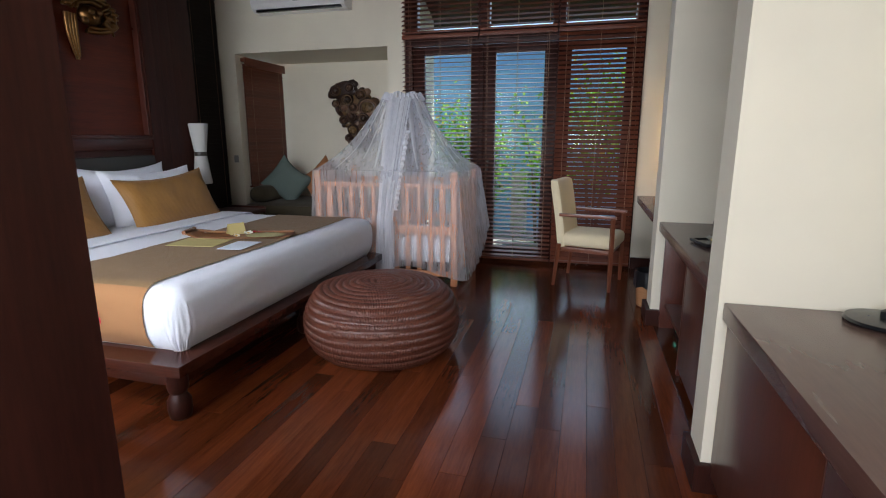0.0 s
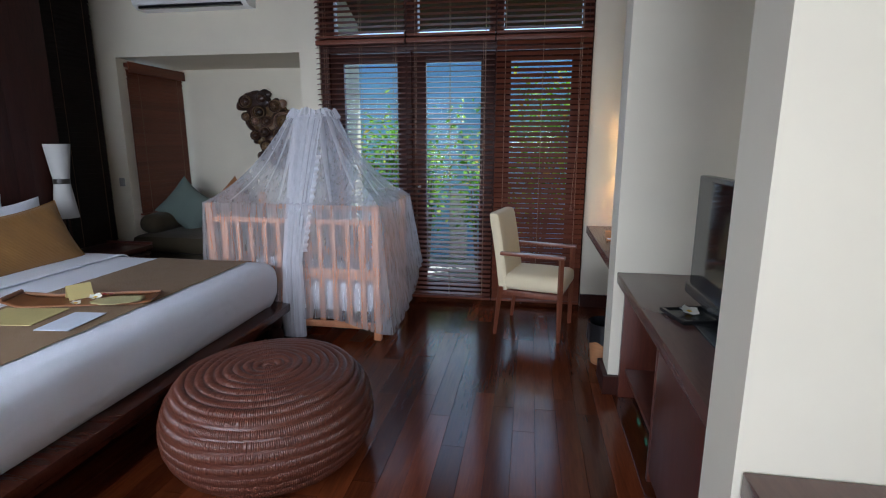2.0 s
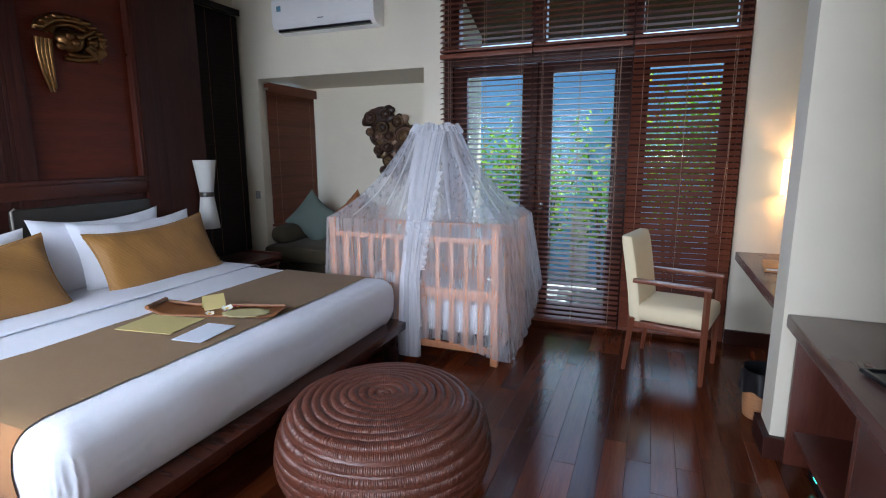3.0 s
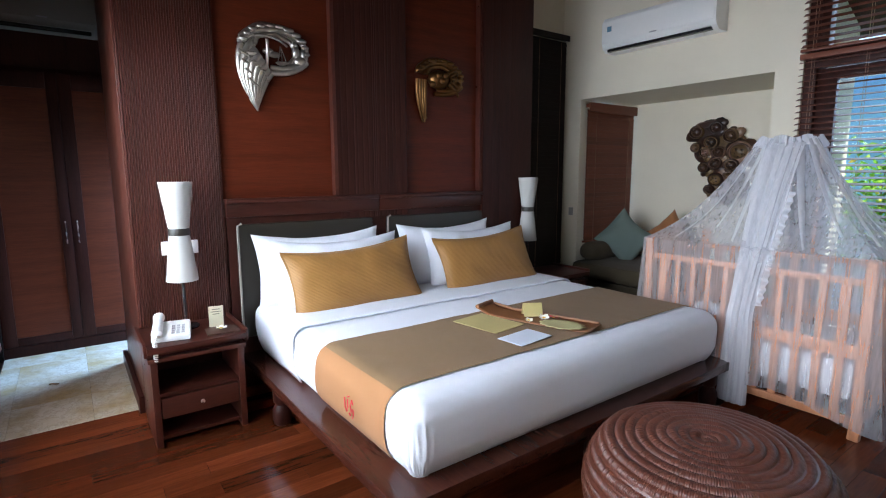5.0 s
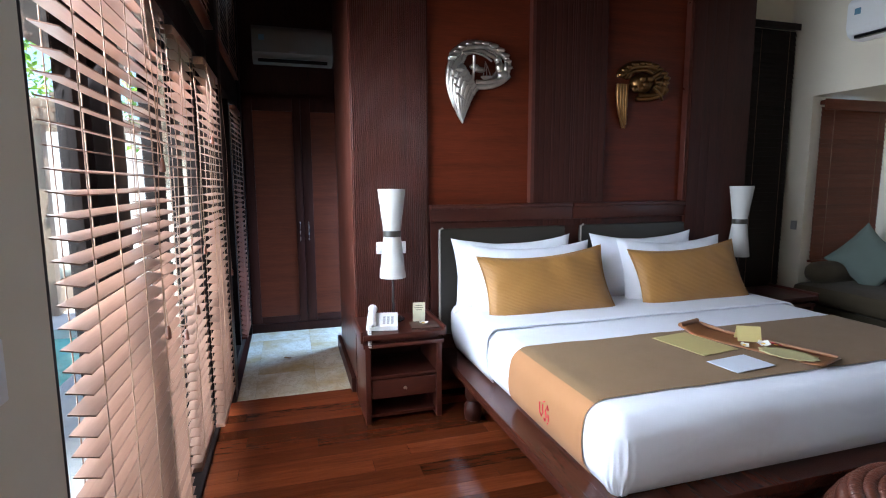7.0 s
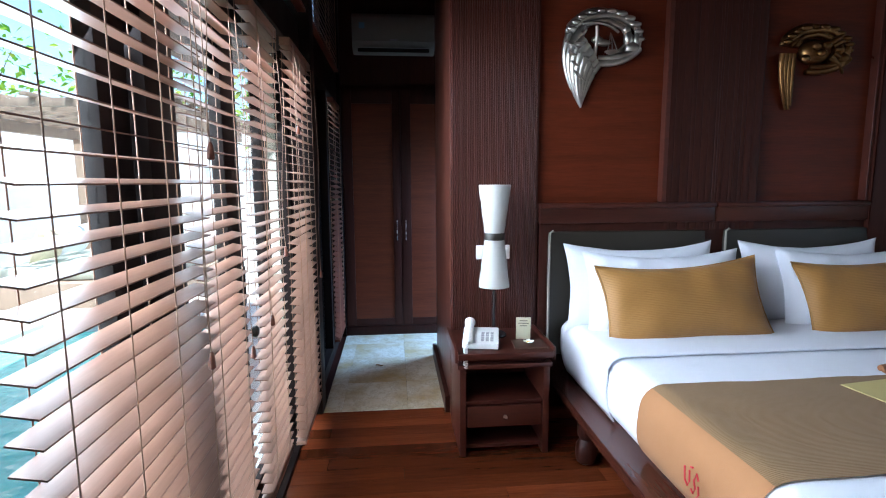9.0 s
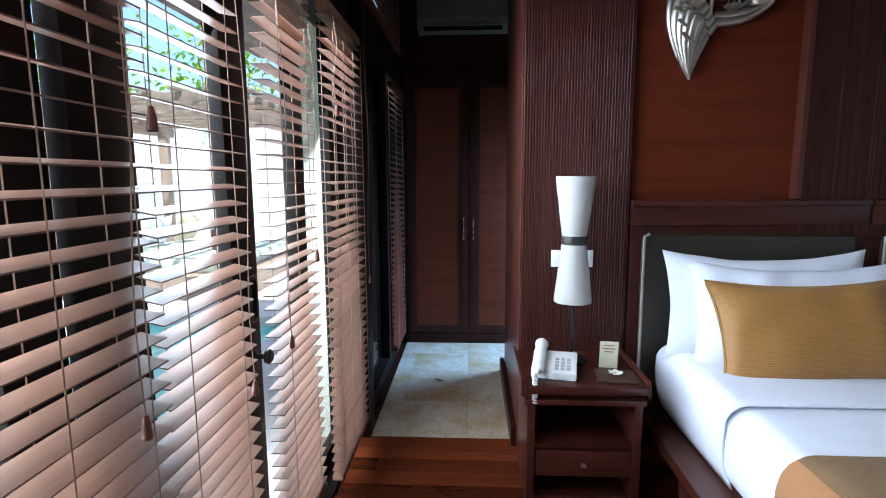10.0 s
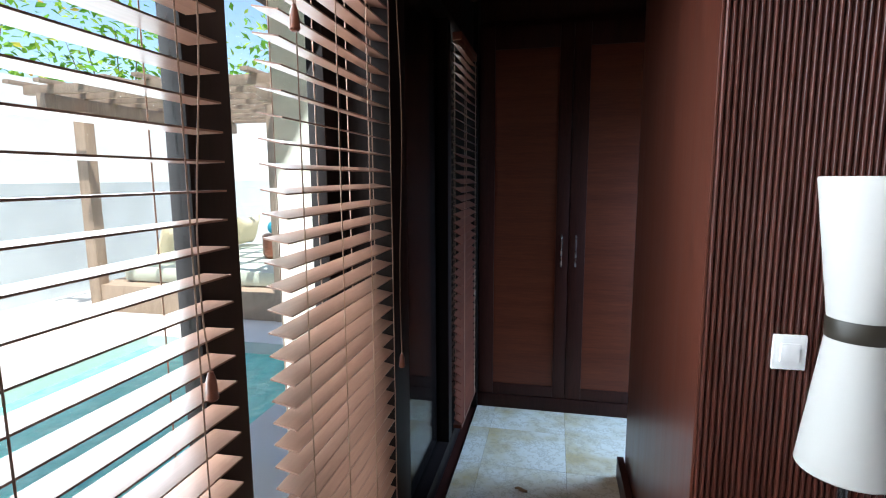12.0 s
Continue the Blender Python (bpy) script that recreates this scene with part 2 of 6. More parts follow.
def lathe(bm, profile, seg=24, m=None, cap=True, squash=(1, 1)):
    """Turns a profile of (radius, height) round z."""
    rings = []
    for r, z in profile:
        ring = []
        for i in range(seg):
            a = 2 * math.pi * i / seg
            p = Vector((squash[0] * r * math.cos(a), squash[1] * r * math.sin(a), z))
            ring.append(bm.verts.new(m @ p if m else p))
        rings.append(ring)
    for a, b in zip(rings, rings[1:]):
        for i in range(seg):
            j = (i + 1) % seg
            bm.faces.new((a[i], a[j], b[j], b[i]))
    if cap:
        bm.faces.new(rings[0][::-1])
        bm.faces.new(rings[-1])
    return bm


def tube(bm, pts, radius, seg=6):
    """A round tube through points; radius a number or one for each point."""
    pts = [Vector(p) for p in pts]
    rad = radius if isinstance(radius, (list, tuple)) else [radius] * len(pts)
    rings = []
    for i, p in enumerate(pts):
        d = (pts[min(i + 1, len(pts) - 1)] - pts[max(i - 1, 0)]).normalized()
        u = d.cross(Vector((0, 0, 1)) if abs(d.z) < 0.9 else Vector((1, 0, 0))).normalized()
        w = d.cross(u)
        rings.append([bm.verts.new(p + rad[i] * (math.cos(2 * math.pi * k / seg) * u + math.sin(2 * math.pi * k / seg) * w)) for k in range(seg)])
    for a, b in zip(rings, rings[1:]):
        for k in range(seg):
            bm.faces.new((a[k], a[(k + 1) % seg], b[(k + 1) % seg], b[k]))
    bm.faces.new(rings[0][::-1])
    bm.faces.new(rings[-1])
    return bm


def sheet(bm, f, nu, nv, close_u=False):
    """A grid of faces over f(u, v), u and v from 0 to 1."""
    g = [[bm.verts.new(f(i / nu, j / nv)) for j in range(nv + 1)] for i in range(nu if close_u else nu + 1)]
    for i in range(nu):
        for j in range(nv):
            k = (i + 1) % len(g)
            bm.faces.new((g[i][j], g[k][j], g[k][j + 1], g[i][j + 1]))
    return bm


def mesh_of(bm, name, material, smooth=True, sharp=38):
    bmesh.ops.recalc_face_normals(bm, faces=bm.faces)
    me = bpy.data.meshes.new(name)
    bm.to_mesh(me)
    bm.free()
    me.materials.append(material)
    if smooth:
        me.shade_smooth()
        me.set_sharp_from_angle(angle=radians(sharp))
    return me


def part(name, bm, material, parent, label="", m=None, smooth=True):
    me = bm if isinstance(bm, bpy.types.Mesh) else mesh_of(bm, name, material, smooth)
    ob = new(name, me)
    ob.parent = parent
    if m is not None:
        ob.matrix_basis = m
    return tagged(ob, label)


def thing(name, m, label, category, group=""):
    ob = new(name)
    ob.empty_display_size = 0.1
    ob.matrix_basis = m
    return tagged(ob, label, category, group)


def lone(name, bm, material, label, category, m=None, group="", smooth=True, kind=""):
    ob = new(name, mesh_of(bm, name, material, smooth))
    if m is not None:
        ob.matrix_basis = m
    return tagged(ob, label, category, group, kind)


def structure(name, bm, material, label, category="", smooth=False):
    return lone(name, bm, material, label, category or name.split("_")[0], smooth=smooth, kind="structure")


def thicken(ob, t, offset=0.0):
    md = ob.modifiers.new("thickness", "SOLIDIFY")
    md.thickness, md.offset = t, offset
    return ob


def softbox(bm, lo, hi, r, n=(12, 12, 6), amp=0.0, freq=4.0, seed=0.0, bulge=0.0):
    """A padded box: round edges, a bulging top and soft wrinkles."""
    lo, hi = Vector(lo), Vector(hi)
    c, h = (lo + hi) / 2, (hi - lo) / 2
    seen = {}

    def vert(p):
        key = tuple(round(x, 4) for x in p)
        if key not in seen:
            q = Vector([max(-h[i] + r, min(h[i] - r, p[i])) for i in range(3)])
            d = Vector(p) - q
            q = q + d.normalized() * r if d.length > 1e-6 else q
            nz = noise.noise_vector((c + q) * freq + Vector((seed, seed, seed))) * amp
            q = q + nz
            if p[2] > 0:
                q.z += bulge * max(0, 1 - (p[0] / h.x) ** 2) * max(0, 1 - (p[1] / h.y) ** 2)
            seen[key] = bm.verts.new(c + q)
        return seen[key]
    for ax in range(3):
        u, v = (ax + 1) % 3, (ax + 2) % 3
        for s in (-1, 1):
            for i in range(n[u]):
                for j in range(n[v]):
                    quad = []
                    for a, b in ((i, j), (i + 1, j), (i + 1, j + 1), (i, j + 1)):
                        p = [0, 0, 0]
                        p[ax], p[u], p[v] = s * h[ax], h[u] * (2 * a / n[u] - 1), h[v] * (2 * b / n[v] - 1)
                        quad.append(vert(p))
                    if len(set(quad)) > 2:
                        bm.faces.new(quad if s > 0 else quad[::-1])
    return bm


def pillow(bm, w, h, t, n=26, seed=0.0, pinch=0.075, wrinkle=0.011):
    """A filled pillow lying in its xz plane, w wide, h high, t thick along y."""
    rows = []
    for side in (-1, 1):
        g = []
        for i in range(n + 1):
            row = []
            for j in range(n + 1):
                u, v = 2 * i / n - 1, 2 * j / n - 1
                e = max(0.0, (1 - abs(u) ** 3.2)) * max(0.0, (1 - abs(v) ** 3.2))
                x = u * w / 2 * (1 - pinch * (1 - v * v) * abs(u))
                z = v * h / 2 * (1 - pinch * 1.6 * (1 - u * u) * abs(v))
                p = Vector((x, side * t / 2 * e ** 0.55, z))
                p += noise.noise_vector(Vector((x * 7, side * 3 + seed, z * 7))) * wrinkle * (0.3 + e)
                p.y += side * wrinkle * 0.6 * e * math.sin(9 * u + 5 * v * u + seed) * (1 - e) * 3
                p.z -= 0.03 * h * (1 - u * u) * max(0.0, v) * 1.5
                row.append(p)
            g.append(row)
        rows.append(g)
    verts = [[[None] * (n + 1) for _ in range(n + 1)] for _ in range(2)]
    for s in range(2):
        for i in range(n + 1):
            for j in range(n + 1):
                edge = i in (0, n) or j in (0, n)
                verts[s][i][j] = verts[0][i][j] if s and edge else bm.verts.new(rows[s][i][j])
    for s in range(2):
        for i in range(n):
            for j in range(n):
                q = [verts[s][i][j], verts[s][i + 1][j], verts[s][i + 1][j + 1], verts[s][i][j + 1]]
                bm.faces.new(q if s == 0 else q[::-1])
    return bm


def slab_mesh(name, size, material, bev=0.0):
    """A shared mesh of a small block centred on its origin, for repeated pieces."""
    bm = bmesh.new()
    s = Vector(size) / 2
    box(bm, -s, s, bev, 1)
    return mesh_of(bm, name, material, smooth=False)

# ---- the room ----
NORTH_Y, SOUTH_Y, FIN_X, BACK_X, CEIL_Z = 5.65, 0.42, 0.51, 1.15, 3.45
floor = structure("floor", boxes(((-4.06, 0.19, -0.2), (1.3, 5.66, -0.012)), ((-1.1, -1.7, -0.2), (1.3, 0.19, -0.012))), BLACKWOOD, "dark underfloor below glossy red-brown planks", "floor")
structure("ceiling", boxes(((-6.6, -1.9, CEIL_Z), (1.4, 7.0, CEIL_Z + 0.15))), DARKWOOD, "dark stained timber ceiling", "ceiling")
# north wall with the window-seat recess
structure("wall_north", boxes(((-4.6, NORTH_Y, 0), (-4.13, 5.9, CEIL_Z)), ((-4.13, NORTH_Y, 2.34), (-2.18, 6.62, CEIL_Z)), ((-2.18, NORTH_Y, 0), (-1.98, 6.62, CEIL_Z)),
    ((-4.4, 6.62, 0), (-1.98, 6.8, CEIL_Z)), ((-4.4, 5.9, 0), (-4.19, 6.62, 0.72)), ((-4.4, 5.9, 2.34), (-4.13, 6.62, CEIL_Z)),
    ((0.5, NORTH_Y, 0), (1.35, 5.85, CEIL_Z)), ((-1.98, NORTH_Y, 3.12), (0.5, 5.85, CEIL_Z))), WALL, "cream plastered wall with a deep window-seat recess", "wall")
structure("wall_east", boxes(((BACK_X, -1.8, 0), (1.35, NORTH_Y, CEIL_Z))), WALL, "cream plastered wall behind the built-in desks", "wall")
structure("wall_fin_1", boxes(((FIN_X, 3.9, 0), (BACK_X, 4.12, CEIL_Z))), WALL, "cream plastered wall fin between two desks", "wall")
structure("wall_fin_2", boxes(((0.49, 1.99, 0), (BACK_X, 2.185, CEIL_Z))), WALL, "cream plastered wall fin beside the television desk", "wall")
structure("wall_south", boxes(((-1.26, 0.2, 0), (-0.64, SOUTH_Y, CEIL_Z)), ((-4.0, 0.2, 2.75), (-1.26, 0.36, CEIL_Z)), ((-0.64, 0.2, 2.4), (0.8, 0.36, CEIL_Z))), WALL, "cream plastered wall with two switches", "wall")
structure("wall_entrance", boxes(((-1.26, -1.8, 0), (-1.1, 0.2, CEIL_Z)), ((0.75, -1.8, 0), (BACK_X, 0.3, CEIL_Z)), ((-1.26, -1.9, 2.3), (BACK_X, -1.8, CEIL_Z))), WALL, "cream plastered walls of the entrance", "wall")
structure("wall_west", boxes(((-5.10, 1.36, 0), (-4.6, 2.75, CEIL_Z)), ((-4.6, 1.36, 0), (-4.4, 5.65, CEIL_Z)), ((-6.6, 0.2, 0), (-6.45, 2.75, CEIL_Z)), ((-6.45, 2.6, 0), (-5.9, 2.75, CEIL_Z)), ((-5.2, 2.6, 0), (-5.10, 2.75, CEIL_Z)), ((-5.9, 2.6, 0), (-5.2, 2.75, 0.9)), ((-5.9, 2.6, 2.1), (-5.2, 2.75, CEIL_Z))), WALL, "plastered wall behind the bed panelling", "wall")
for name, lo, hi in (("baseboard_1", (0.48, 3.87, 0), (BACK_X, 4.15, 0.12)), ("baseboard_2", (0.465, 1.965, 0), (BACK_X, 2.21, 0.12)), ("baseboard_3", (0.5, 5.62, 0), (BACK_X, NORTH_Y, 0.12)),
        ("baseboard_4", (-1.26, SOUTH_Y, 0), (-0.66, 0.445, 0.12))):
    structure(name, boxes((lo, hi), bev=0.004), DARKWOOD, "dark mahogany skirting board", "baseboard")
structure("door_casing", boxes(((-0.645, 0.16, 0), (-0.555, 0.46, 2.4))), CASING, "dark mahogany door casing at the entrance", "trim")
structure("panel_over_wardrobe", boxes(((-6.45, 0.2, 2.422), (-5.86, 2.6, CEIL_Z))), DARKWOOD, "dark mahogany panel above the wardrobe", "panel")


# ---- blinds and glazed walls ----
def wood_blind(m, width, z0, z1, pitch, depth, tilt, mat, label, group, cords, valance=0.0, tassels=()):
    """A wooden venetian blind; its own x runs along the slats and y points to the room."""
    bl = thing("wooden_blind", m, label, "blind", group)
    slat = slab_mesh("slat", (width, depth, 0.003), mat)
    n = int((z1 - z0 - 0.05) / pitch)
    rng = random.Random(int(width * 1000) + n)
    for k in range(n):
        part("slat", slat, mat, bl, m=pose(width / 2 + rng.uniform(-.002, .002), 0, z0 + 0.045 + k * pitch, tilt + rng.uniform(-1.2, 1.2), rng.uniform(-.1, .1), 0))
    part("bottom_rail", boxes(((0, -depth / 2, z0), (width, depth / 2, z0 + 0.022)), bev=0.003), mat, bl)
    part("head_rail", boxes(((0, -depth / 2, z1 - 0.04), (width, depth / 2, z1)), bev=0.003), mat, bl)
    if valance:
        part("valance", boxes(((-0.01, depth / 2 + 0.004, z1 - valance), (width + 0.01, depth / 2 + 0.018, z1 + 0.01)), bev=0.003), mat, bl)
    for c in cords:
        for s in (-1, 1):
            bm = bmesh.new()
            tube(bm, [(c * width, s * (depth / 2 + 0.002), z0 + 0.01), (c * width, s * (depth / 2 + 0.002), z1 - 0.03)], 0.0016, 4)
            part("ladder_cord", bm, CORD, bl, "thin ladder cord")
    for c, z in tassels:
        bm = bmesh.new()
        pts = [(c * width + 0.016 * math.sin(7 * q + c * 9) * q, depth / 2 + 0.012 + 0.014 * math.sin(4 * q) ** 2, z1 - 0.03 + (z + 0.04 - z1) * q) for q in [i / 14 for i in range(15)]]
        tube(bm, pts, 0.0016, 4)
        pull = part("pull_cord", bm, CORD, bl, "thin pull cord")
        part("tassel", lathe(bmesh.new(), [(0.004, 0.045), (0.008, 0.03), (0.010, 0.004), (0.007, 0)], 10, pose(*pts[-1]) @ pose(0, 0, -0.045)), CHAIRWOOD, pull, "small turned wooden tassel")
    return bl


# north blinds: slats run along x, tilted with the room-side edge down
N_BLINDS = ((-1.975, 0.835, 17.0), (-1.125, 0.785, 15.0), (-0.325, 0.805, 42.0))
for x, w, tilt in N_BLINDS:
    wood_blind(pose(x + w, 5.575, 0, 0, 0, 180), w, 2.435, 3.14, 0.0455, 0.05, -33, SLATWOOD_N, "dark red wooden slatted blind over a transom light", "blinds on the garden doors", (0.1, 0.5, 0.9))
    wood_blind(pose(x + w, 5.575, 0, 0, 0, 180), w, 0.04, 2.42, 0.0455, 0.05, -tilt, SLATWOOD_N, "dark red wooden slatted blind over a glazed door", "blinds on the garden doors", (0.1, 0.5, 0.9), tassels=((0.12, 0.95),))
# south blinds: room side towards +y
S_BLINDS = ((-2.16, 0.70, 10.0, 0.38), (-2.665, 0.435, 12.0, 0.332), (-3.31, 0.46, -1.0, 0.332), (-4.10, 0.67, 11.0, 0.37))
S_PULLS = (((0.02, 1.61), (0.137, 1.085)), ((0.13, 0.925),), ((0.178, 1.205), (0.87, 0.96)), ((0.97, 1.79), (0.04, 0.945)))
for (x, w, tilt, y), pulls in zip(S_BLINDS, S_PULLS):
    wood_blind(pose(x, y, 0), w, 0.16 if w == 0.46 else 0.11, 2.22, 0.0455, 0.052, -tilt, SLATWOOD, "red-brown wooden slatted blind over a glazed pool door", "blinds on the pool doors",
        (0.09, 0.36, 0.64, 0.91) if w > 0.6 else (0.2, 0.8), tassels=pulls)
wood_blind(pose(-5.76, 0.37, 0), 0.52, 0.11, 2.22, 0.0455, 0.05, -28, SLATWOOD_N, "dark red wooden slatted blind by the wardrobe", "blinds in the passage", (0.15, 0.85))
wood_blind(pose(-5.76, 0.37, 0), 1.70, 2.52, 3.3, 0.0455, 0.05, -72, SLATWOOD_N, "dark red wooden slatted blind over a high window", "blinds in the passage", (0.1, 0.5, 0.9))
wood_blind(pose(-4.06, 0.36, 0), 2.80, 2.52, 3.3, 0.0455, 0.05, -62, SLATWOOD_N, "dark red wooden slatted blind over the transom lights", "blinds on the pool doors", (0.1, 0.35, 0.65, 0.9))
# closed blind on the west side of the window seat, and the dark closed one beside the bed
wood_blind(pose(-4.085, 6.58, 0, 0, 0, -90), 0.86, 0.74, 2.30, 0.042, 0.05, -74, SLATWOOD_N, "closed dark red wooden blind in the window-seat recess", "", (0.15, 0.85), valance=0.09)
wood_blind(pose(-4.30, 5.58, 0, 0, 0, -90), 0.90, 0.04, 3.02, 0.044, 0.05, -74, BLACKWOOD, "closed almost black wooden blind beside the bed", "", (0.12, 0.5, 0.88), valance=0.05)


def glazed_door(name, m, w, h, stile, glass_lo, glass_hi, mat, label, lever=True, thick=0.045, stile_far=0.0):
    """A glazed door in its own xz plane: four rails and stiles, a pane, and a lever handle."""
    d = thing(name, m, label, "door")
    t, far = thick / 2, stile_far or stile
    part("stile", boxes(((0, -t, 0), (stile, t, h)), bev=0.003), mat, d)
    part("stile", boxes(((w - far, -t, 0), (w, t, h)), bev=0.003), mat, d)
    part("bottom_rail", boxes(((stile, -t, 0), (w - far, t, glass_lo)), bev=0.003), mat, d)
    part("top_rail", boxes(((stile, -t, glass_hi), (w - far, t, h)), bev=0.003), mat, d)
    p = part("pane", boxes(((stile, -0.003, glass_lo), (w - far, 0.003, glass_hi))), GLASS, d, "clear glass pane", smooth=False)
    p.visible_shadow = False
    if lever == "latch":
        bm = bmesh.new()
        for lo, hi in (((0.030, t, 1.02), (0.040, t + 0.012, 1.17)), ((0.075, t, 1.02), (0.085, t + 0.012, 1.17)), ((0.040, t, 1.02), (0.075, t + 0.012, 1.032)), ((0.040, t, 1.158), (0.075, t + 0.012, 1.17))):
            box(bm, lo, hi, 0.002)
        part("pull_plate", bm, LEATHER, d, "dark metal recessed pull plate")
        part("knob", lathe(bmesh.new(), [(0.020, 0), (0.020, 0.004), (0.009, 0.008), (0.009, 0.03), (0.022, 0.036), (0.024, 0.048), (0.016, 0.056)], 20, pose(0.052, t, 0.905, -90, 0, 0)), LEATHER, d, "round dark metal knob")
    elif lever:
        bm = bmesh.new()
        box(bm, (w - 0.07, t, 0.97), (w - 0.035, t + 0.008, 1.13), 0.003)
        tube(bm, [(w - 0.052, t, 1.03), (w - 0.052, t + 0.05, 1.03), (w - 0.16, t + 0.05, 1.03)], 0.009, 8)
        part("lever_handle", bm, BLACK, d, "black metal lever handle on a plate")
    return tagged(d, kind="structure")


# garden doors in the north wall
for i, (x0, w) in enumerate(((-1.90, 0.78), (-1.11, 0.77), (-0.33, 0.79))):
    glazed_door("door_%d" % (i + 1), pose(x0 + w, 5.74, 0.0, 0, 0, 180), w, 2.32, 0.13, 0.16, 2.23, DARKWOOD, "dark mahogany glazed garden door, closed", i == 1)
fr = thing("window_1", pose(0, 0, 0), "dark mahogany frame round the garden doors with transom lights", "window")
tagged(fr, kind="structure")
for x0, x1 in ((-1.98, -1.90), (-1.12, -1.11), (-0.34, -0.33), (0.46, 0.50)):
    part("post", boxes(((x0, 5.68, 0), (x1, 5.80, 3.12)), bev=0.003), DARKWOOD, fr)
part("transom_rail", boxes(((-1.90, 5.66, 2.325), (0.46, 5.81, 2.46)), bev=0.004), DARKWOOD, fr)
part("top_rail", boxes(((-1.90, 5.68, 3.04), (0.46, 5.80, 3.12)), bev=0.004), DARKWOOD, fr)
for x0, x1 in ((-1.90, -1.12), (-1.11, -0.34), (-0.33, 0.46)):
    part("transom_stile", boxes(((x0, 5.69, 2.46), (x0 + 0.06, 5.79, 3.04)), bev=0.003), DARKWOOD, fr)
    part("transom_stile", boxes(((x1 - 0.06, 5.69, 2.46), (x1, 5.79, 3.04)), bev=0.003), DARKWOOD, fr)
    p = part("pane", boxes(((x0 + 0.06, 5.738, 2.46), (x1 - 0.06, 5.744, 3.04))), GLASS, fr, smooth=False)
    p.visible_shadow = False
# pool doors in the south wall
for i, (x0, w, y, st_w) in enumerate(((-2.112, 0.807, 0.225, 0.135), (-2.867, 0.747, 0.262, 0.175), (-3.50, 0.630, 0.225, 0.13))):
    glazed_door("door_%d" % (i + 4), pose(x0, y, 0.02), w, 2.24, st_w, 0.12, 2.15, BLACKWOOD, "dark wooden glazed pool door, closed", "latch" if i == 1 else False, stile_far=0.02 if i == 2 else 0.0)
fr2 = thing("window_2", pose(0, 0, 0), "almost black wooden frame round the pool doors", "window")
tagged(fr2, kind="structure")
part("lintel", boxes(((-4.06, 0.17, 2.27), (-1.26, 0.335, 2.46)), bev=0.004), BLACKWOOD, fr2)
part("sill", boxes(((-4.06, 0.16, -0.05), (-1.26, 0.335, 0.02)), bev=0.004), BLACKWOOD, fr2)
part("corner_post", boxes(((-4.20, 0.18, 0), (-4.04, 0.40, 3.4)), bev=0.005), BLACKWOOD, fr2)
part("jamb", boxes(((-1.30, 0.19, 0), (-1.265, 0.41, 2.46)), bev=0.004), BLACKWOOD, fr2)
p = part("pane", boxes(((-4.06, 0.262, 2.46), (-1.26, 0.268, 3.3))), GLASS, fr2, smooth=False)
p.visible_shadow = False
# fixed dark-framed pane in the passage
structure("panel_post_5", boxes(((-5.90, 0.19, 0), (-5.765, 0.40, 3.3)), bev=0.003), BLACKWOOD, "almost black post beside the wardrobe", "trim")
structure("window_6", boxes(((-5.9, 2.62, 0.9), (-5.86, 2.7, 2.1)), ((-5.24, 2.62, 0.9), (-5.2, 2.7, 2.1)), ((-5.86, 2.62, 0.9), (-5.24, 2.7, 0.94)), ((-5.86, 2.62, 2.06), (-5.24, 2.7, 2.1))), BLACKWOOD, "dark wooden frame of the washroom window", "window")
fr4 = thing("window_5", pose(0, 0, 0), "tall clear corner window beside the pool door", "window")
tagged(fr4, kind="structure")
part("stile", boxes(((-4.038, 0.20, 0.02), (-3.92, 0.25, 2.27)), bev=0.003), BLACKWOOD, fr4)
part("bottom_rail", boxes(((-3.92, 0.20, 0.02), (-3.502, 0.25, 0.10)), bev=0.003), BLACKWOOD, fr4)
p = part("pane", boxes(((-3.92, 0.222, 0.10), (-3.502, 0.228, 2.27))), GLASS, fr4, "clear glass pane", smooth=False)
p.visible_shadow = False
fr3 = thing("window_3", pose(0, 0, 0), "black framed fixed window in the stone-floored passage", "window")
tagged(fr3, kind="structure")
for lo, hi in (((-4.20, 0.24, 0.0), (-5.83, 0.35, 0.10)), ((-4.20, 0.24, 2.25), (-5.83, 0.37, 2.5)), ((-4.20, 0.25, 0.1), (-4.28, 0.35, 2.25)), ((-5.10, 0.25, 0.1), (-5.18, 0.35, 2.25)), ((-4.20, 0.2, 3.3), (-5.83, 0.37, 3.45))):
    part("frame_bar", boxes((tuple(map(min, lo, hi)), tuple(map(max, lo, hi))), bev=0.003), BLACKWOOD, fr3)
for x0, x1, z0, z1 in ((-5.10, -4.28, 0.1, 2.25), (-5.78, -5.18, 0.1, 2.25), (-5.83, -4.20, 2.5, 3.3)):
    p = part("pane", boxes(((x0, 0.297, z0), (x1, 0.303, z1))), GLASS, fr3, smooth=False)
    p.visible_shadow = False
p = lone("window_4", boxes(((-4.35, 5.9, 0.72), (-4.345, 6.62, 2.34))), GLASS, "clear glass of the window-seat window", "window", smooth=False, kind="structure")
p.visible_shadow = False
structure("sill_1", boxes(((-4.4, 5.9, 0.70), (-4.13, 6.62, 0.735)), bev=0.004), DARKWOOD, "dark wooden sill in the window-seat recess", "trim")


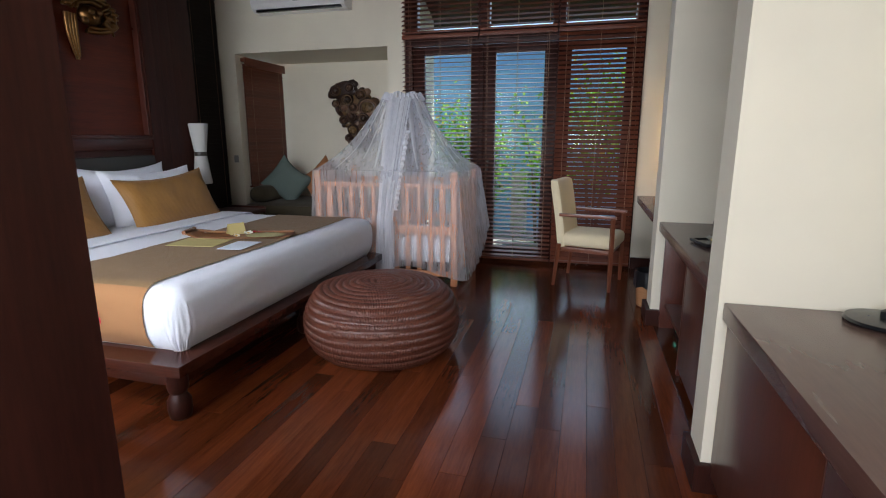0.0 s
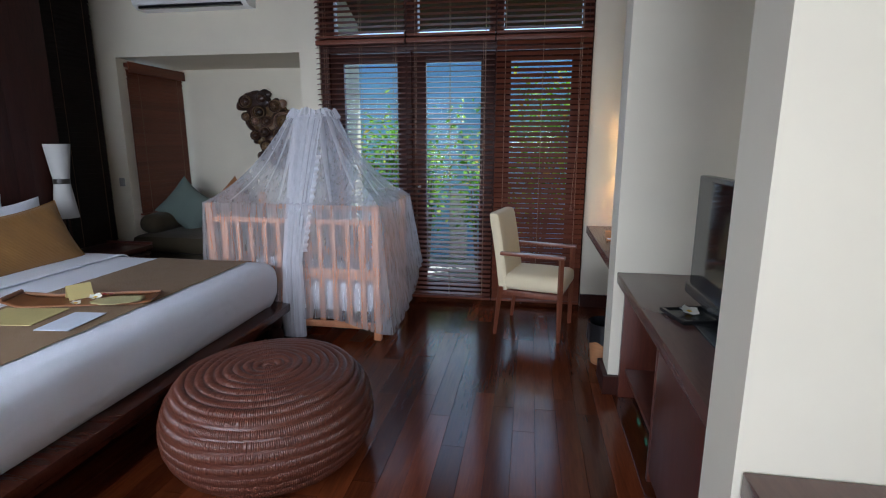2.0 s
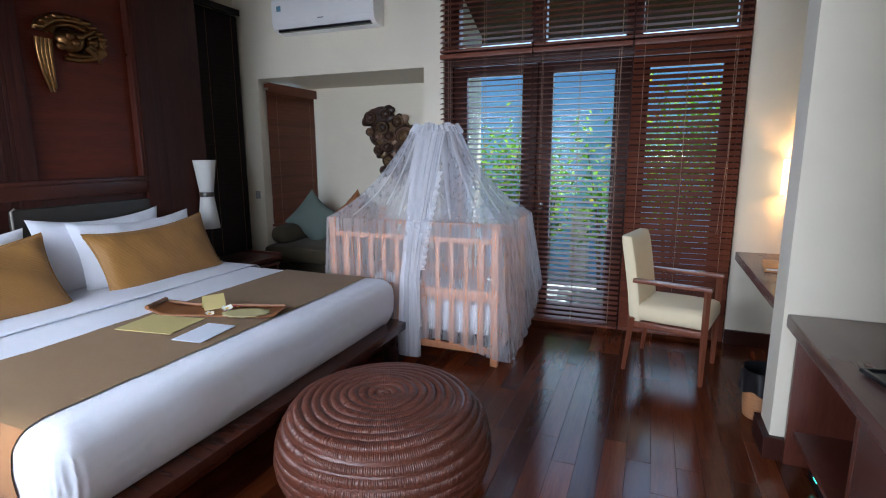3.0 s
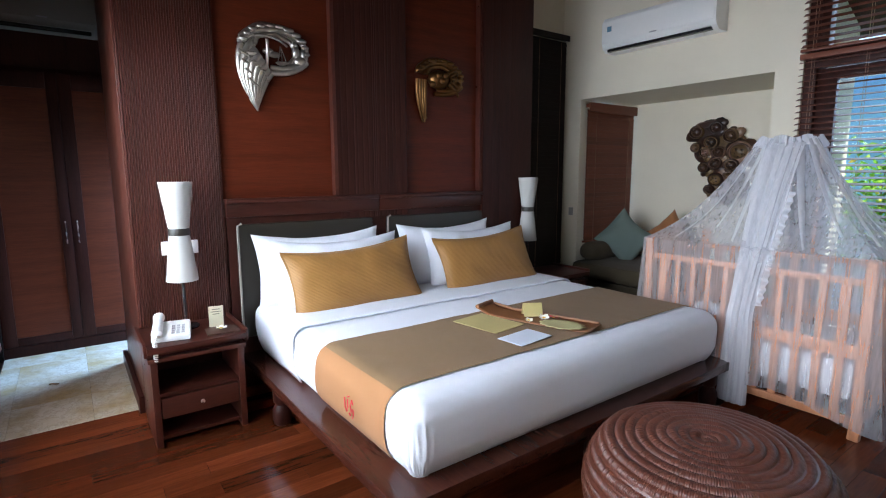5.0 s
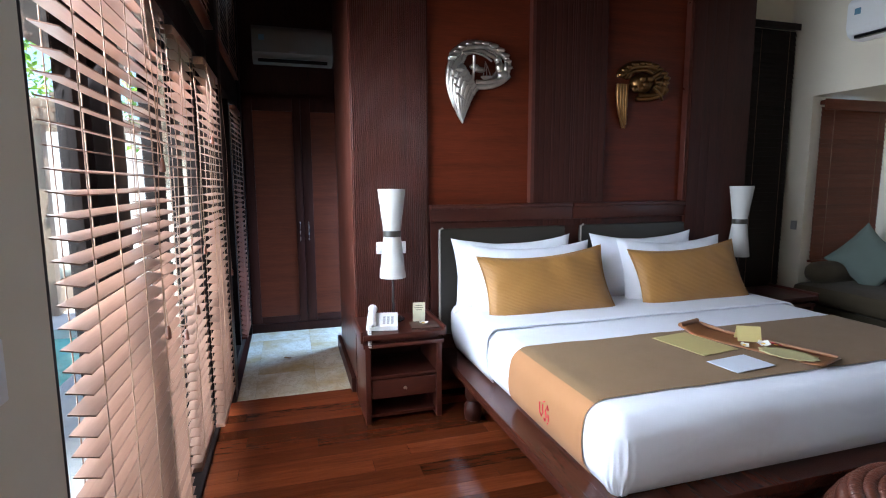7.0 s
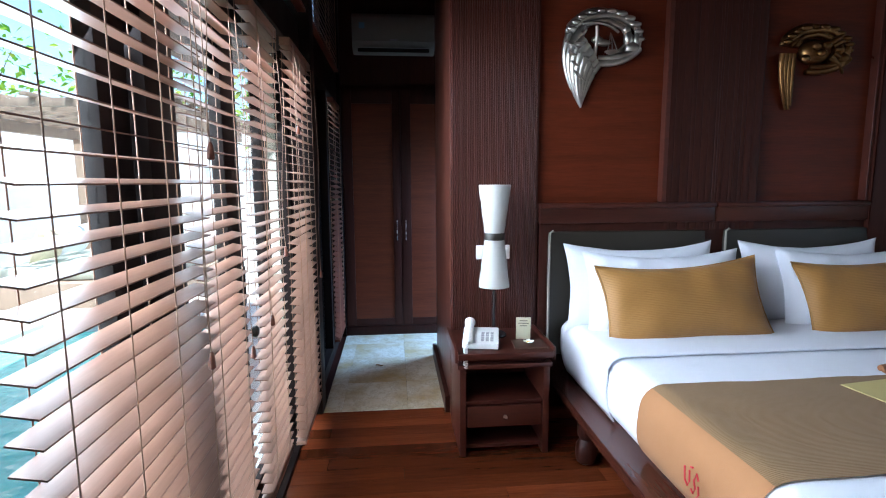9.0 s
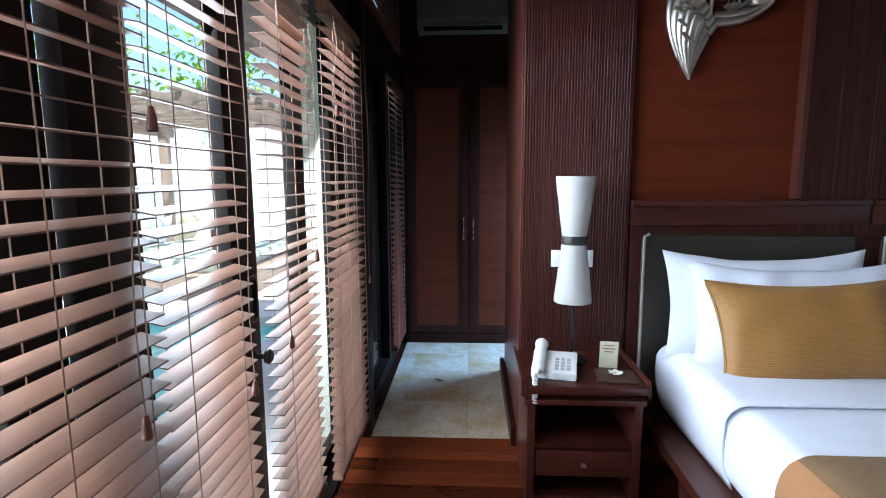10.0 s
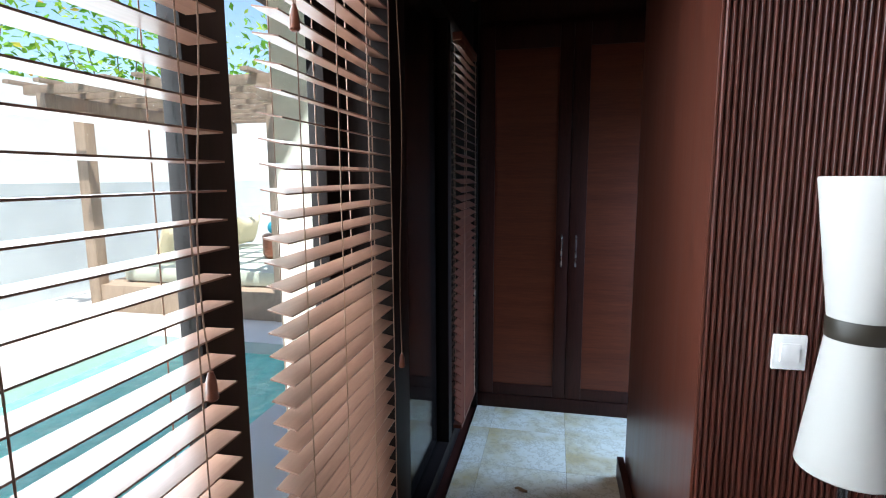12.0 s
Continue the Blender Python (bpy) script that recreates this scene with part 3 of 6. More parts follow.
# ---- bed wall ----
def reeded(name, y0, y1, x, n, z0, label, proud=0.005, gap=0.485, deep=0.012, uneven=0.0, mat=DARKWOOD):
    """A panel of upright rounded reeds on the bed wall."""
    t = thing(name, pose(0, 0, 0), label, "wall panel", "panels on the bed wall")
    tagged(t, kind="structure")
    part("backing", boxes(((-4.40, y0, z0), (x - 0.0125, y1, CEIL_Z))), DARKWOOD, t)
    w = (y1 - y0) / n
    bm = bmesh.new()
    prof = [(-w * gap, -deep), (-w * (gap - .06), 0.0), (-w * .15, proud), (w * .15, proud), (w * (gap - .06), 0.0), (w * gap, -deep)]
    lo = [bm.verts.new((px, py, z0)) for py, px in prof]
    hi = [bm.verts.new((px, py, CEIL_Z - 0.002)) for py, px in prof]
    for k in range(5):
        bm.faces.new((lo[k], lo[k + 1], hi[k + 1], hi[k]))
    me = mesh_of(bm, "reed", mat)
    rng, at = random.Random(n), y0
    for k in range(n):
        s = 1.0 if uneven == 0 or k == n - 1 else max(0.3, 1 + uneven * rng.uniform(-1, 1))
        s = min(s, (y1 - at) / w) if k < n - 1 else (y1 - at) / w
        if s > 0.05:
            part("reed", me, mat, t, m=pose(x, at + 0.5 * w * s, 0) @ Matrix.Diagonal((1, s, 1, 1)))
        at += w * s
    return t


reeded("reeded_panel", 1.244, 1.778, -3.94, 37, 0.0, "dark mahogany upright reeded wall panel by the passage", mat=REEDWOOD)
reeded("reeded_panel", 2.62, 3.235, -3.915, 17, 1.2, "dark mahogany upright boarded wall panel between the red panels", 0.0003, 0.499, 0.0015, 0.6)
reeded("reeded_panel", 4.03, 4.62, -3.885, 4, 0.0, "dark mahogany upright boarded wall panel beside the black blind", 0.0003, 0.499, 0.0008, 0.5)
structure("panel_post_1", boxes(((-5.10, 1.24, 0), (-4.40, 1.36, CEIL_Z)), bev=0.003), SIDEWOOD, "dark mahogany panelling along the passage", "trim")
structure("panel_post_3", boxes(((-4.398, 1.236, 0), (-3.938, 1.244, CEIL_Z)), bev=0.002), SIDEWOOD, "dark mahogany corner board at the passage", "trim")
structure("panel_post_4", boxes(((-4.4, 1.778, 0), (-3.937, 1.79, CEIL_Z)), bev=0.003), DARKWOOD, "dark mahogany edge board of the reeded panel", "trim")
structure("baseboard_5", boxes(((-5.12, 1.204, 0), (-3.98, 1.236, 0.11)), bev=0.004), DARKWOOD, "dark mahogany skirting along the passage", "baseboard")
structure("panel_post_2", boxes(((-4.4, 4.62, 0), (-3.89, 4.64, CEIL_Z)), bev=0.002), DARKWOOD, "dark mahogany end board of the bed wall", "trim")
for y0, y1, nm in ((1.79, 2.60, "red_panel"), (3.235, 4.03, "red_panel")):
    t = thing(nm, pose(0, 0, 0), "red-brown veneer wall panel with horizontal grain", "wall panel", "panels on the bed wall")
    tagged(t, kind="structure")
    part("board", boxes(((-4.0, y0, 1.10), (-3.97, y1, CEIL_Z - 0.002))), REDWOOD, t, smooth=False)
for y0, y1 in ((2.592, 2.62), (4.005, 4.03)):
    structure("trim_1" if y0 < 3 else "trim_2", boxes(((-4.0, y0, 1.38), (-3.912, y1, CEIL_Z)), bev=0.004), NIGHTWOOD, "upright red-brown trim strip on the bed wall", "trim")
structure("wall_bed", boxes(((-4.4, 1.79, 0), (-4.003, 4.03, CEIL_Z))), DARKWOOD, "dark wooden backing of the bed wall", "wall")


def carved_crescent(name, m, material, label, w, h, seed, shell=False):
    """A carved comma-shaped wall relief, one solid piece: a round openwork head and a veined leaf tail."""
    bm, rng = bmesh.new(), random.Random(seed)

    def at(u, v, out):
        return Vector((out, w * u, h * v))

    def strand(a, b, c, r0, r1, out, n=16):
        pts, rad = [], []
        for i in range(n + 1):
            q = i / n
            p = (1 - q) ** 2 * Vector(a) + 2 * q * (1 - q) * Vector(b) + q * q * Vector(c)
            pts.append(at(p.x, p.y, out * (1 - 0.55 * q * q)))
            rad.append((r0 + (r1 - r0) * q ** 1.6) * w)
        tube(bm, pts, rad, 10)

    def knob(u, v, r, su=1.0, sv=1.0, out=0.03):
        bmesh.ops.create_icosphere(bm, subdivisions=2, radius=r * w, matrix=Matrix.Translation(at(u, v, out)) @ Matrix.Diagonal((0.75, su, sv, 1)))
    # leaf tail: overlapping veins that run together at the tip
    tip = (-0.22, -0.56)
    if shell:
        for k in range(4):
            strand((-0.42 + 0.05 * k, 0.10), (-0.46 + 0.06 * k, -0.16), (-0.29 + 0.02 * k, -0.56 + 0.05 * (k % 2)), 0.034, 0.014, 0.04)
        knob(0.02, 0.13, 0.17, 1.25, 0.95, 0.03)
        for k in range(5):
            a = radians(-55 + 32 * k)
            strand((0.12 + 0.10 * math.cos(a), 0.13 + 0.08 * math.sin(a)), (0.34, 0.13 + 0.20 * math.sin(a)), (0.40 + 0.06 * math.cos(a), 0.10 + 0.26 * math.sin(a)), 0.034, 0.016, 0.07)
        for u, v in ((-0.06, 0.17), (0.08, 0.18), (0.01, 0.09), (-0.20, 0.02)):
            knob(u, v, 0.05, 1.2, 1.0, 0.10)
    for k in range(0 if shell else 8):
        q = k / 7
        start = (-0.36 + 0.33 * q + 0.05 * (1 - q), 0.30 - 0.42 * q ** 0.7)
        mid = (-0.62 + 0.50 * q, -0.02 - 0.18 * q)
        strand(start, mid, tip, 0.052 + 0.02 * math.sin(math.pi * q), 0.006, 0.035 + 0.03 * math.sin(math.pi * q))
    for k in range(0 if shell else 4):
        v = 0.10 - 0.10 * k
        strand((-0.47 + 0.035 * k, v), (-0.36 + 0.03 * k, v - 0.07), (-0.17 + 0.004 * k, v - 0.02 - 0.03 * k), 0.016, 0.01, 0.085)
    # rim of the head, in three wavy strands
    for k in range(4):
        pts, rad = [], []
        for i in range(34):
            q = i / 33
            a = radians(172 - 236 * q)
            r = 1 - 0.13 * k + 0.03 * math.sin(9 * q + 2 * k) + 0.02 * math.sin(31 * q + k)
            pts.append(at(0.04 + 0.46 * r * math.cos(a), 0.165 + 0.265 * r * math.sin(a), 0.028 + 0.016 * (k % 2)))
            rad.append((0.045 - 0.004 * k) * w * (0.55 + 0.45 * math.sin(math.pi * min(1, 0.15 + q))))
        tube(bm, pts, rad, 10)
    for k in range(11):
        a = radians(165 - 17 * k)
        knob(0.04 + 0.43 * math.cos(a), 0.17 + 0.255 * math.sin(a), rng.uniform(0.035, 0.055), 1.5, 0.7, 0.055)
    # lower edge of the head and the masses inside it
    strand((0.47, 0.06), (0.30, -0.12), (-0.06, -0.10), 0.055, 0.035, 0.045)
    strand((0.40, 0.02), (0.22, -0.06), (-0.02, -0.04), 0.035, 0.03, 0.06)
    for u, v, r, su, sv in ((0.33, 0.15, 0.075, 0.8, 1.2), (0.38, 0.05, 0.09, 1.1, 0.9), (0.31, 0.24, 0.05, 1, 1), (0.43, 0.14, 0.06, 0.7, 1.5), (-0.06, 0.13, 0.055, 1.4, 0.8), (0.02, 0.10, 0.06, 1.6, 0.7)):
        knob(u, v, r, su, sv, 0.05)
    if shell:
        return lone(name, bm, material, label, "wall relief", m)
    strand((-0.08, 0.26), (-0.07, 0.1), (-0.09, -0.10), 0.022, 0.026, 0.07)
    strand((-0.26, 0.28), (0.0, 0.33), (0.22, 0.22), 0.018, 0.016, 0.075)
    for u, v in ((-0.29, 0.08), (0.11, 0.01)):
        lathe(bm, [(0.002, -0.04 * w), (0.05 * w, -0.03 * w), (0.085 * w, 0.0), (0.075 * w, 0.006 * w), (0.004, -0.012 * w)], 18, Matrix.Translation(at(u, v, 0.07)))
        for k in (-1, 0, 1):
            strand((u + 0.06 * k, v), (u + 0.03 * k, v + 0.09), (u + 0.01, v + 0.20), 0.006, 0.006, 0.08, 4)
    return lone(name, bm, material, label, "wall relief", m)


carved_crescent("wall_relief", pose(-3.968, 2.164, 2.29), SILVER, "silver carved crescent relief with a leaf tail on a red panel", 0.50, 0.575, 4)
carved_crescent("wall_relief", pose(-3.968, 3.562, 2.255), BRONZE, "bronze carved round relief with a short stem on a red panel", 0.50, 0.515, 9, True)

# headboard of two padded halves
hb = thing("headboard", pose(0, 0, 0), "dark wooden headboard with two black leather pads", "headboard")
part("frame", boxes(((-3.968, 1.80, 0.15), (-3.93, 4.14, 1.25)), bev=0.004), DARKWOOD, hb)
for y0, y1 in ((1.795, 2.955), (2.965, 4.145)):
    part("cap_rail", boxes(((-3.968, y0, 1.25), (-3.905, y1, 1.36)), bev=0.008), DARKWOOD_Y, hb, "dark mahogany moulded cap rail")
    part("cap_lip", boxes(((-3.968, y0, 1.345), (-3.89, y1, 1.375)), bev=0.008), DARKWOOD_Y, hb)
for y0, y1 in ((1.857, 2.90), (3.03, 4.10)):
    bm = softbox(bmesh.new(), (-3.945, y0, 0.4), (-3.897, y1, 1.20), 0.02, (4, 14, 12), 0.003, 5)
    pad = part("pad", bm, LEATHER, hb, "black leather pad")
    part("piping", tube(bmesh.new(), [(-3.900, y0 + 0.004, 0.4), (-3.900, y0 + 0.004, 1.19), (-3.904, y0 + 0.03, 1.205)], 0.008, 6), PIPING, pad, "grey leather piping")

# ---- bed ----
bed = thing("bed", pose(0, 0, 0), "wide low wooden platform bed made with white linen", "bed")
part("platform", boxes(((-3.895, 1.84, 0.243), (-1.785, 4.42, 0.30)), bev=0.006), PLATFORM, bed, "glossy dark red wooden platform")
part("apron", boxes(((-3.86, 1.92, 0.15), (-1.88, 4.32, 0.243)), bev=0.004), PLATFORM, bed)
leg_prof = [(0.035, 0.0), (0.05, 0.01), (0.058, 0.05), (0.056, 0.10), (0.042, 0.125), (0.036, 0.135), (0.046, 0.15), (0.05, 0.165), (0.05, 0.243)]
leg_me = mesh_of(lathe(bmesh.new(), leg_prof, 18), "leg", DARKWOOD)
for x in (-3.3, -1.865):
    for y in (1.905, 3.1, 4.28):
        part("leg", leg_me, DARKWOOD, bed, "turned dark wooden leg", m=pose(x, y, 0))
part("mattress", softbox(bmesh.new(), (-3.86, 2.0, 0.29), (-1.91, 4.31, 0.595), 0.10, (24, 28, 6), 0.006, 5), LINEN, bed, "mattress in white linen")


def cover(x0, x1, y0, y1, zb, zt, r, lift, nx, ny, amp, seed):
    """Bedclothes over the mattress: down both long sides, round edges, fine wrinkles."""
    hang = [(y0 - lift + 0.045 * (1 - q) ** 2 * (q < 0.99), zb + (zt - r - zb) * q) for q in (0.0, 0.2, 0.4, 0.6, 0.8, 1.0)]
    path = list(hang)
    path += [(y0 - lift + r - r * math.cos(a), zt + lift - r + r * math.sin(a)) for a in [radians(k * 15) for k in range(1, 7)]]
    path += [(y0 + (y1 - y0) * k / ny, zt + lift) for k in range(1, ny) if 0.05 < k / ny < 0.95]
    path += [(y1 + lift - r + r * math.sin(a), zt + lift - r + r * math.cos(a)) for a in [radians(k * 15) for k in range(0, 6)]]
    path += [(y0 + y1 - y, z) for y, z in hang[::-1]]
    bm = bmesh.new()
    n = len(path) - 1

    def f(u, v):
        y, z = path[min(n, int(round(v * n)))]
        x = x0 + (x1 - x0) * u
        w = noise.noise(Vector((x * 3.2 + seed, y * 3.2, z * 6))) * amp + noise.noise(Vector((x * 11, y * 7 + seed, z * 9))) * amp * 0.35
        return Vector((x, y + (w if z < zt - 0.02 else 0) * (1 if y < 3 else -1), z + (abs(w) if z > zt - 0.05 else 0)))
    return sheet(bm, f, nx, n)


# duvet: over the sides and the foot, with gathered corners
def rolled(s, L, R):
    """Arc length s along a flat top of length L that rolls over a round edge: place along, and drop."""
    if s < L - R:
        return s, 0.0
    a = (s - L + R) / R
    if a < math.pi / 2:
        return L - R + R * math.sin(a), R * (1 - math.cos(a))
    return L, R + (s - (L - R) - R * math.pi / 2)


BL, BW, BDROP, BR, BTOP = 1.37, 2.40, 0.335, 0.088, 0.638
RUN_X = BL - BR + BR * math.pi / 2 + BDROP - BR
RUN_Y = BW / 2 - BR + BR * math.pi / 2 + BDROP - BR


def duvet_f(u, v, lift=0.0):
    """The duvet's surface; u from the fold to the foot's hem, v across from hem to hem."""
    s, t = u * RUN_X, (2 * v - 1) * RUN_Y
    sg = -1 if t < 0 else 1
    x, dx = rolled(s, BL, BR)
    y, dy = rolled(abs(t), BW / 2, BR)
    d = max(dx, dy)
    out = Vector((0, 0, 1))
    if dx > 0 and dy > 0:
        a = math.atan2(abs(t) - (BW / 2 - BR), s - (BL - BR))
        rr = BR if d > BR else BR * math.sqrt(max(0.0, 1 - (1 - d / BR) ** 2))
        rr *= 1 + (0.06 * noise.noise(Vector((7 * a, 6 * d, sg * 2.0))) + 0.032 * math.sin(15 * a + 9 * d + 4 * noise.noise(Vector((5 * a, 9 * d, 1.0)))) * (d / BDROP) ** 1.2) * min(1, d / 0.1)
        x, y = BL - BR + rr * math.cos(a), BW / 2 - BR + rr * math.sin(a)
        out = Vector((math.cos(a), sg * math.sin(a), 0.2))
    elif dx > 0:
        out = Vector((min(1, dx / BR), 0, max(0, 1 - dx / BR)))
    elif dy > 0:
        out = Vector((0, sg * min(1, dy / BR), max(0, 1 - dy / BR)))
    p = Vector((-3.23 + x, 3.155 + sg * y, BTOP - d))
    rip = noise.noise(Vector((p.x * 2.4, p.y * 2.0, p.z * 4))) * 0.005 + noise.noise(Vector((p.x * 8, p.y * 5, p.z * 9 + 3))) * 0.0027
    for f, g, w in ((2.6, 1.9, 0.0025), (4.6, 6.0, 0.0018)):
        rip -= w * max(0.0, 0.09 - abs(noise.noise(Vector((p.x * f + 5, p.y * g - p.x, p.z * 5 + f))))) / 0.09
    belly = 0.020 * math.sin(math.pi * min(1, d / BDROP)) if d > 0 else 0
    if d > BDROP - 0.03:
        rip *= 0.3
    tuck = 0.045 * (max(0.0, d - BDROP + 0.11) / 0.11) ** 2
    return p + out.normalized() * (rip + belly + lift - tuck)


part("duvet", sheet(bmesh.new(), duvet_f, 130, 210), LINEN, bed, "white linen duvet tucked at the foot")
thicken(part("sheet_fold", cover(-3.84, -3.12, 1.975, 4.335, 0.31, 0.602, 0.09, 0.050, 18, 60, 0.003, 7), LINEN, bed, "white sheet folded back over the duvet"), 0.007, -1)

run = thing("bed_runner", pose(0, 0, 0), "olive-brown bed runner with tan ends and red emblem", "bed runner")
U0, U1, VE = (3.23 - 2.785) / RUN_X, (3.23 - 2.05) / RUN_X, (BDROP - 0.01) / (2 * RUN_Y)
part("top", sheet(bmesh.new(), lambda u, v: duvet_f(U0 + (U1 - U0) * u, VE + (1 - 2 * VE) * v, 0.007), 18, 90), RUNNER, run, "ribbed olive-brown cloth")
for s in (-1, 1):
    sd = part("end_panel", sheet(bmesh.new(), lambda u, v: duvet_f(U0 + (U1 - U0) * u, 0.004 + (VE - 0.004) * v if s < 0 else 1 - 0.004 - (VE - 0.004) * v, 0.008), 18, 12), RUNNER_SIDE, run, "smooth tan cloth end")
    if s < 0:
        em = bmesh.new()
        for stroke in (((-0.05, 0.03), (-0.045, -0.02), (-0.025, -0.035), (-0.01, -0.01), (-0.015, 0.03)), ((0.0, -0.035), (0.015, -0.045), (0.03, -0.02), (0.02, 0.01), (0.035, 0.04), (0.05, 0.02)), ((-0.01, 0.045), (0.005, 0.05)), ((0.04, -0.05), (0.055, -0.03), (0.05, 0.0))):
            tube(em, [(-2.34 + 0.85 * a, 1.918 - 0.012 * math.cos(12 * b), 0.48 + 0.95 * b) for a, b in stroke], 0.0036, 6)
        part("emblem", em, plain("red_thread", (0.55, 0.02, 0.04), 0.7), sd, "red embroidered curl emblem")


def pillow_thing(name, x, y, z, w, h, t, lean, yaw, mat, label, seed, cord=None, roll=0.0):
    """Stands on its long edge; leans back towards the headboard by the given degrees."""
    ob = lone(name, pillow(bmesh.new(), w, h, t, n=34, seed=seed), mat, label, "pillow", pose(x, y, z, -lean, 0, 90 + yaw) @ pose(0, 0, 0, 0, roll, 0), "pillows on the bed")
    if cord:
        n, pts = 26, []
        for i in range(4 * n + 1):
            s, q = divmod(i, n)
            q = 2 * q / n - 1
            u, v = ((q, -1), (1, q), (-q, 1), (-1, -q))[s % 4]
            pts.append((u * w / 2 * (1 - 0.075 * (1 - v * v) * abs(u)), 0.0, v * h / 2 * (1 - 0.12 * (1 - u * u) * abs(v)) - 0.045 * h * (1 - u * u) * max(0.0, v)))
        part("cord_edge", tube(bmesh.new(), pts, 0.006, 6), cord, ob, "twisted gold cord edging")
    return ob


for y, s in ((2.40, 1), (3.53, 2)):
    pillow_thing("pillow", -3.765, y, 0.875, 0.97, 0.54, 0.17, 9, 1, LINEN, "white linen pillow against the headboard", s)
    pillow_thing("pillow", -3.645, y + 0.09 + 0.1 * (s - 1), 0.855, 0.98, 0.52, 0.19, 16, -1, LINEN, "white linen pillow leaning on another pillow", s + 5)
    pillow_thing("cushion", -3.505, y + 0.14 + 0.09 * (s - 1), 0.825, 0.98, 0.49, 0.17, 24, -1.5, GOLD, "gold ribbed satin cushion with corded edge", s + 9, GOLD_CORD, -3.0)

# tray of leaves and cards lying on the runner
tr = thing("leather_folder", pose(-2.41, 3.20, 0.651, 0, 0, 17), "open brown leather folder curled at its ends", "folder")
TAN = plain("tan_leather", (0.22, 0.085, 0.03), 0.45)
cv = part("cover", sheet(bmesh.new(), lambda u, v: Vector((-0.37 + 0.74 * u, -0.09 + 0.19 * v, 0.004 + 0.035 * max(0, 0.12 - u) / 0.12 + 0.012 * max(0, u - 0.9) / 0.1)), 30, 6), TAN, tr)
thicken(cv, 0.006, 1)
part("curled_edge", tube(bmesh.new(), [(-0.372, -0.085, 0.042), (-0.372, 0.095, 0.042)], 0.014, 8), TAN, tr)
part("side_lip", tube(bmesh.new(), [(-0.36, 0.098, 0.03), (-0.2, 0.1, 0.012), (0.36, 0.1, 0.014)], 0.010, 6), TAN, tr)
lone("greeting_card", boxes(((-0.17, -0.13, 0), (0.17, 0.13, 0.003))), PAPER, "pale yellow card lying on the runner", "card", pose(-2.53, 2.92, 0.6505, 0, 0, 8))
lone("greeting_card", boxes(((-0.085, -0.13, 0), (0.085, 0.13, 0.003))), PAPERBLUE, "pale blue card lying on the runner", "card", pose(-2.20, 2.90, 0.651, 0, 0, 6))
bm = sheet(bmesh.new(), lambda u, v: Vector((0.13 * math.cos(6.2832 * u) * v * (1 + 0.05 * math.cos(75 * u)), 0.085 * math.sin(6.2832 * u) * v * (1 + 0.05 * math.cos(75 * u)), 0.014 + 0.006 * v * v)), 96, 5, close_u=True)
leaf_card = lone("leaf_card", bm, plain("dry_leaf", (0.46, 0.41, 0.20), 0.6), "dry green scalloped leaf card beside the folder", "card", pose(-2.20, 3.20, 0.651, 0, 0, 25))
thicken(leaf_card, 0.003)
tent = thing("tent_card", pose(-2.47, 3.23, 0.661, 0, 0, 60), "small folded yellow card standing on the folder", "card")
for sg in (-1, 1):
    part("leaf", boxes(((-0.06, -0.001, 0), (0.06, 0.001, 0.085))), PAPER, tent, m=pose(0, sg * 0.035, 0, sg * 24), smooth=False)


def frangipani(m, petals, heart, label, s=1.0):
    f = thing("frangipani_flower", m, label, "flower")
    bm = bmesh.new()
    sheet(bm, lambda u, v: Vector((0.034 * u * s, 0.017 * s * (2 * v - 1) * math.sin(math.pi * (0.10 + 0.88 * u ** 1.2)), (0.004 * u * u + 0.004 * v + 0.003) * s)), 10, 6)
    me = mesh_of(bm, "petal", petals)
    for k in range(5):
        part("petal", me, petals, f, m=pose(0, 0, 0.002, 0, -6, 72 * k))
    hb_ = bmesh.new()
    bmesh.ops.create_icosphere(hb_, subdivisions=2, radius=0.011 * s, matrix=pose(0, 0, 0.007) @ Matrix.Diagonal((1, 1, 0.45, 1)))
    part("heart", hb_, heart, f)
    return f


PETAL = plain("white_petal", (0.86, 0.84, 0.76), 0.5)
PETALRED = plain("red_petal", (0.55, 0.03, 0.06), 0.5)
YELLOW = plain("yellow_heart", (0.85, 0.55, 0.05), 0.5)
frangipani(pose(-2.36, 3.22, 0.664, 10, 0, 20), PETAL, YELLOW, "white frangipani flower on the folder", 1.1)
frangipani(pose(-2.33, 3.27, 0.665, -15, 10, 50), PETALRED, YELLOW, "red flower lying on the folder", 0.9)
frangipani(pose(-2.38, 3.11, 0.664, 12, 0, 80), PETAL, YELLOW, "white frangipani flower on the folder", 0.8)


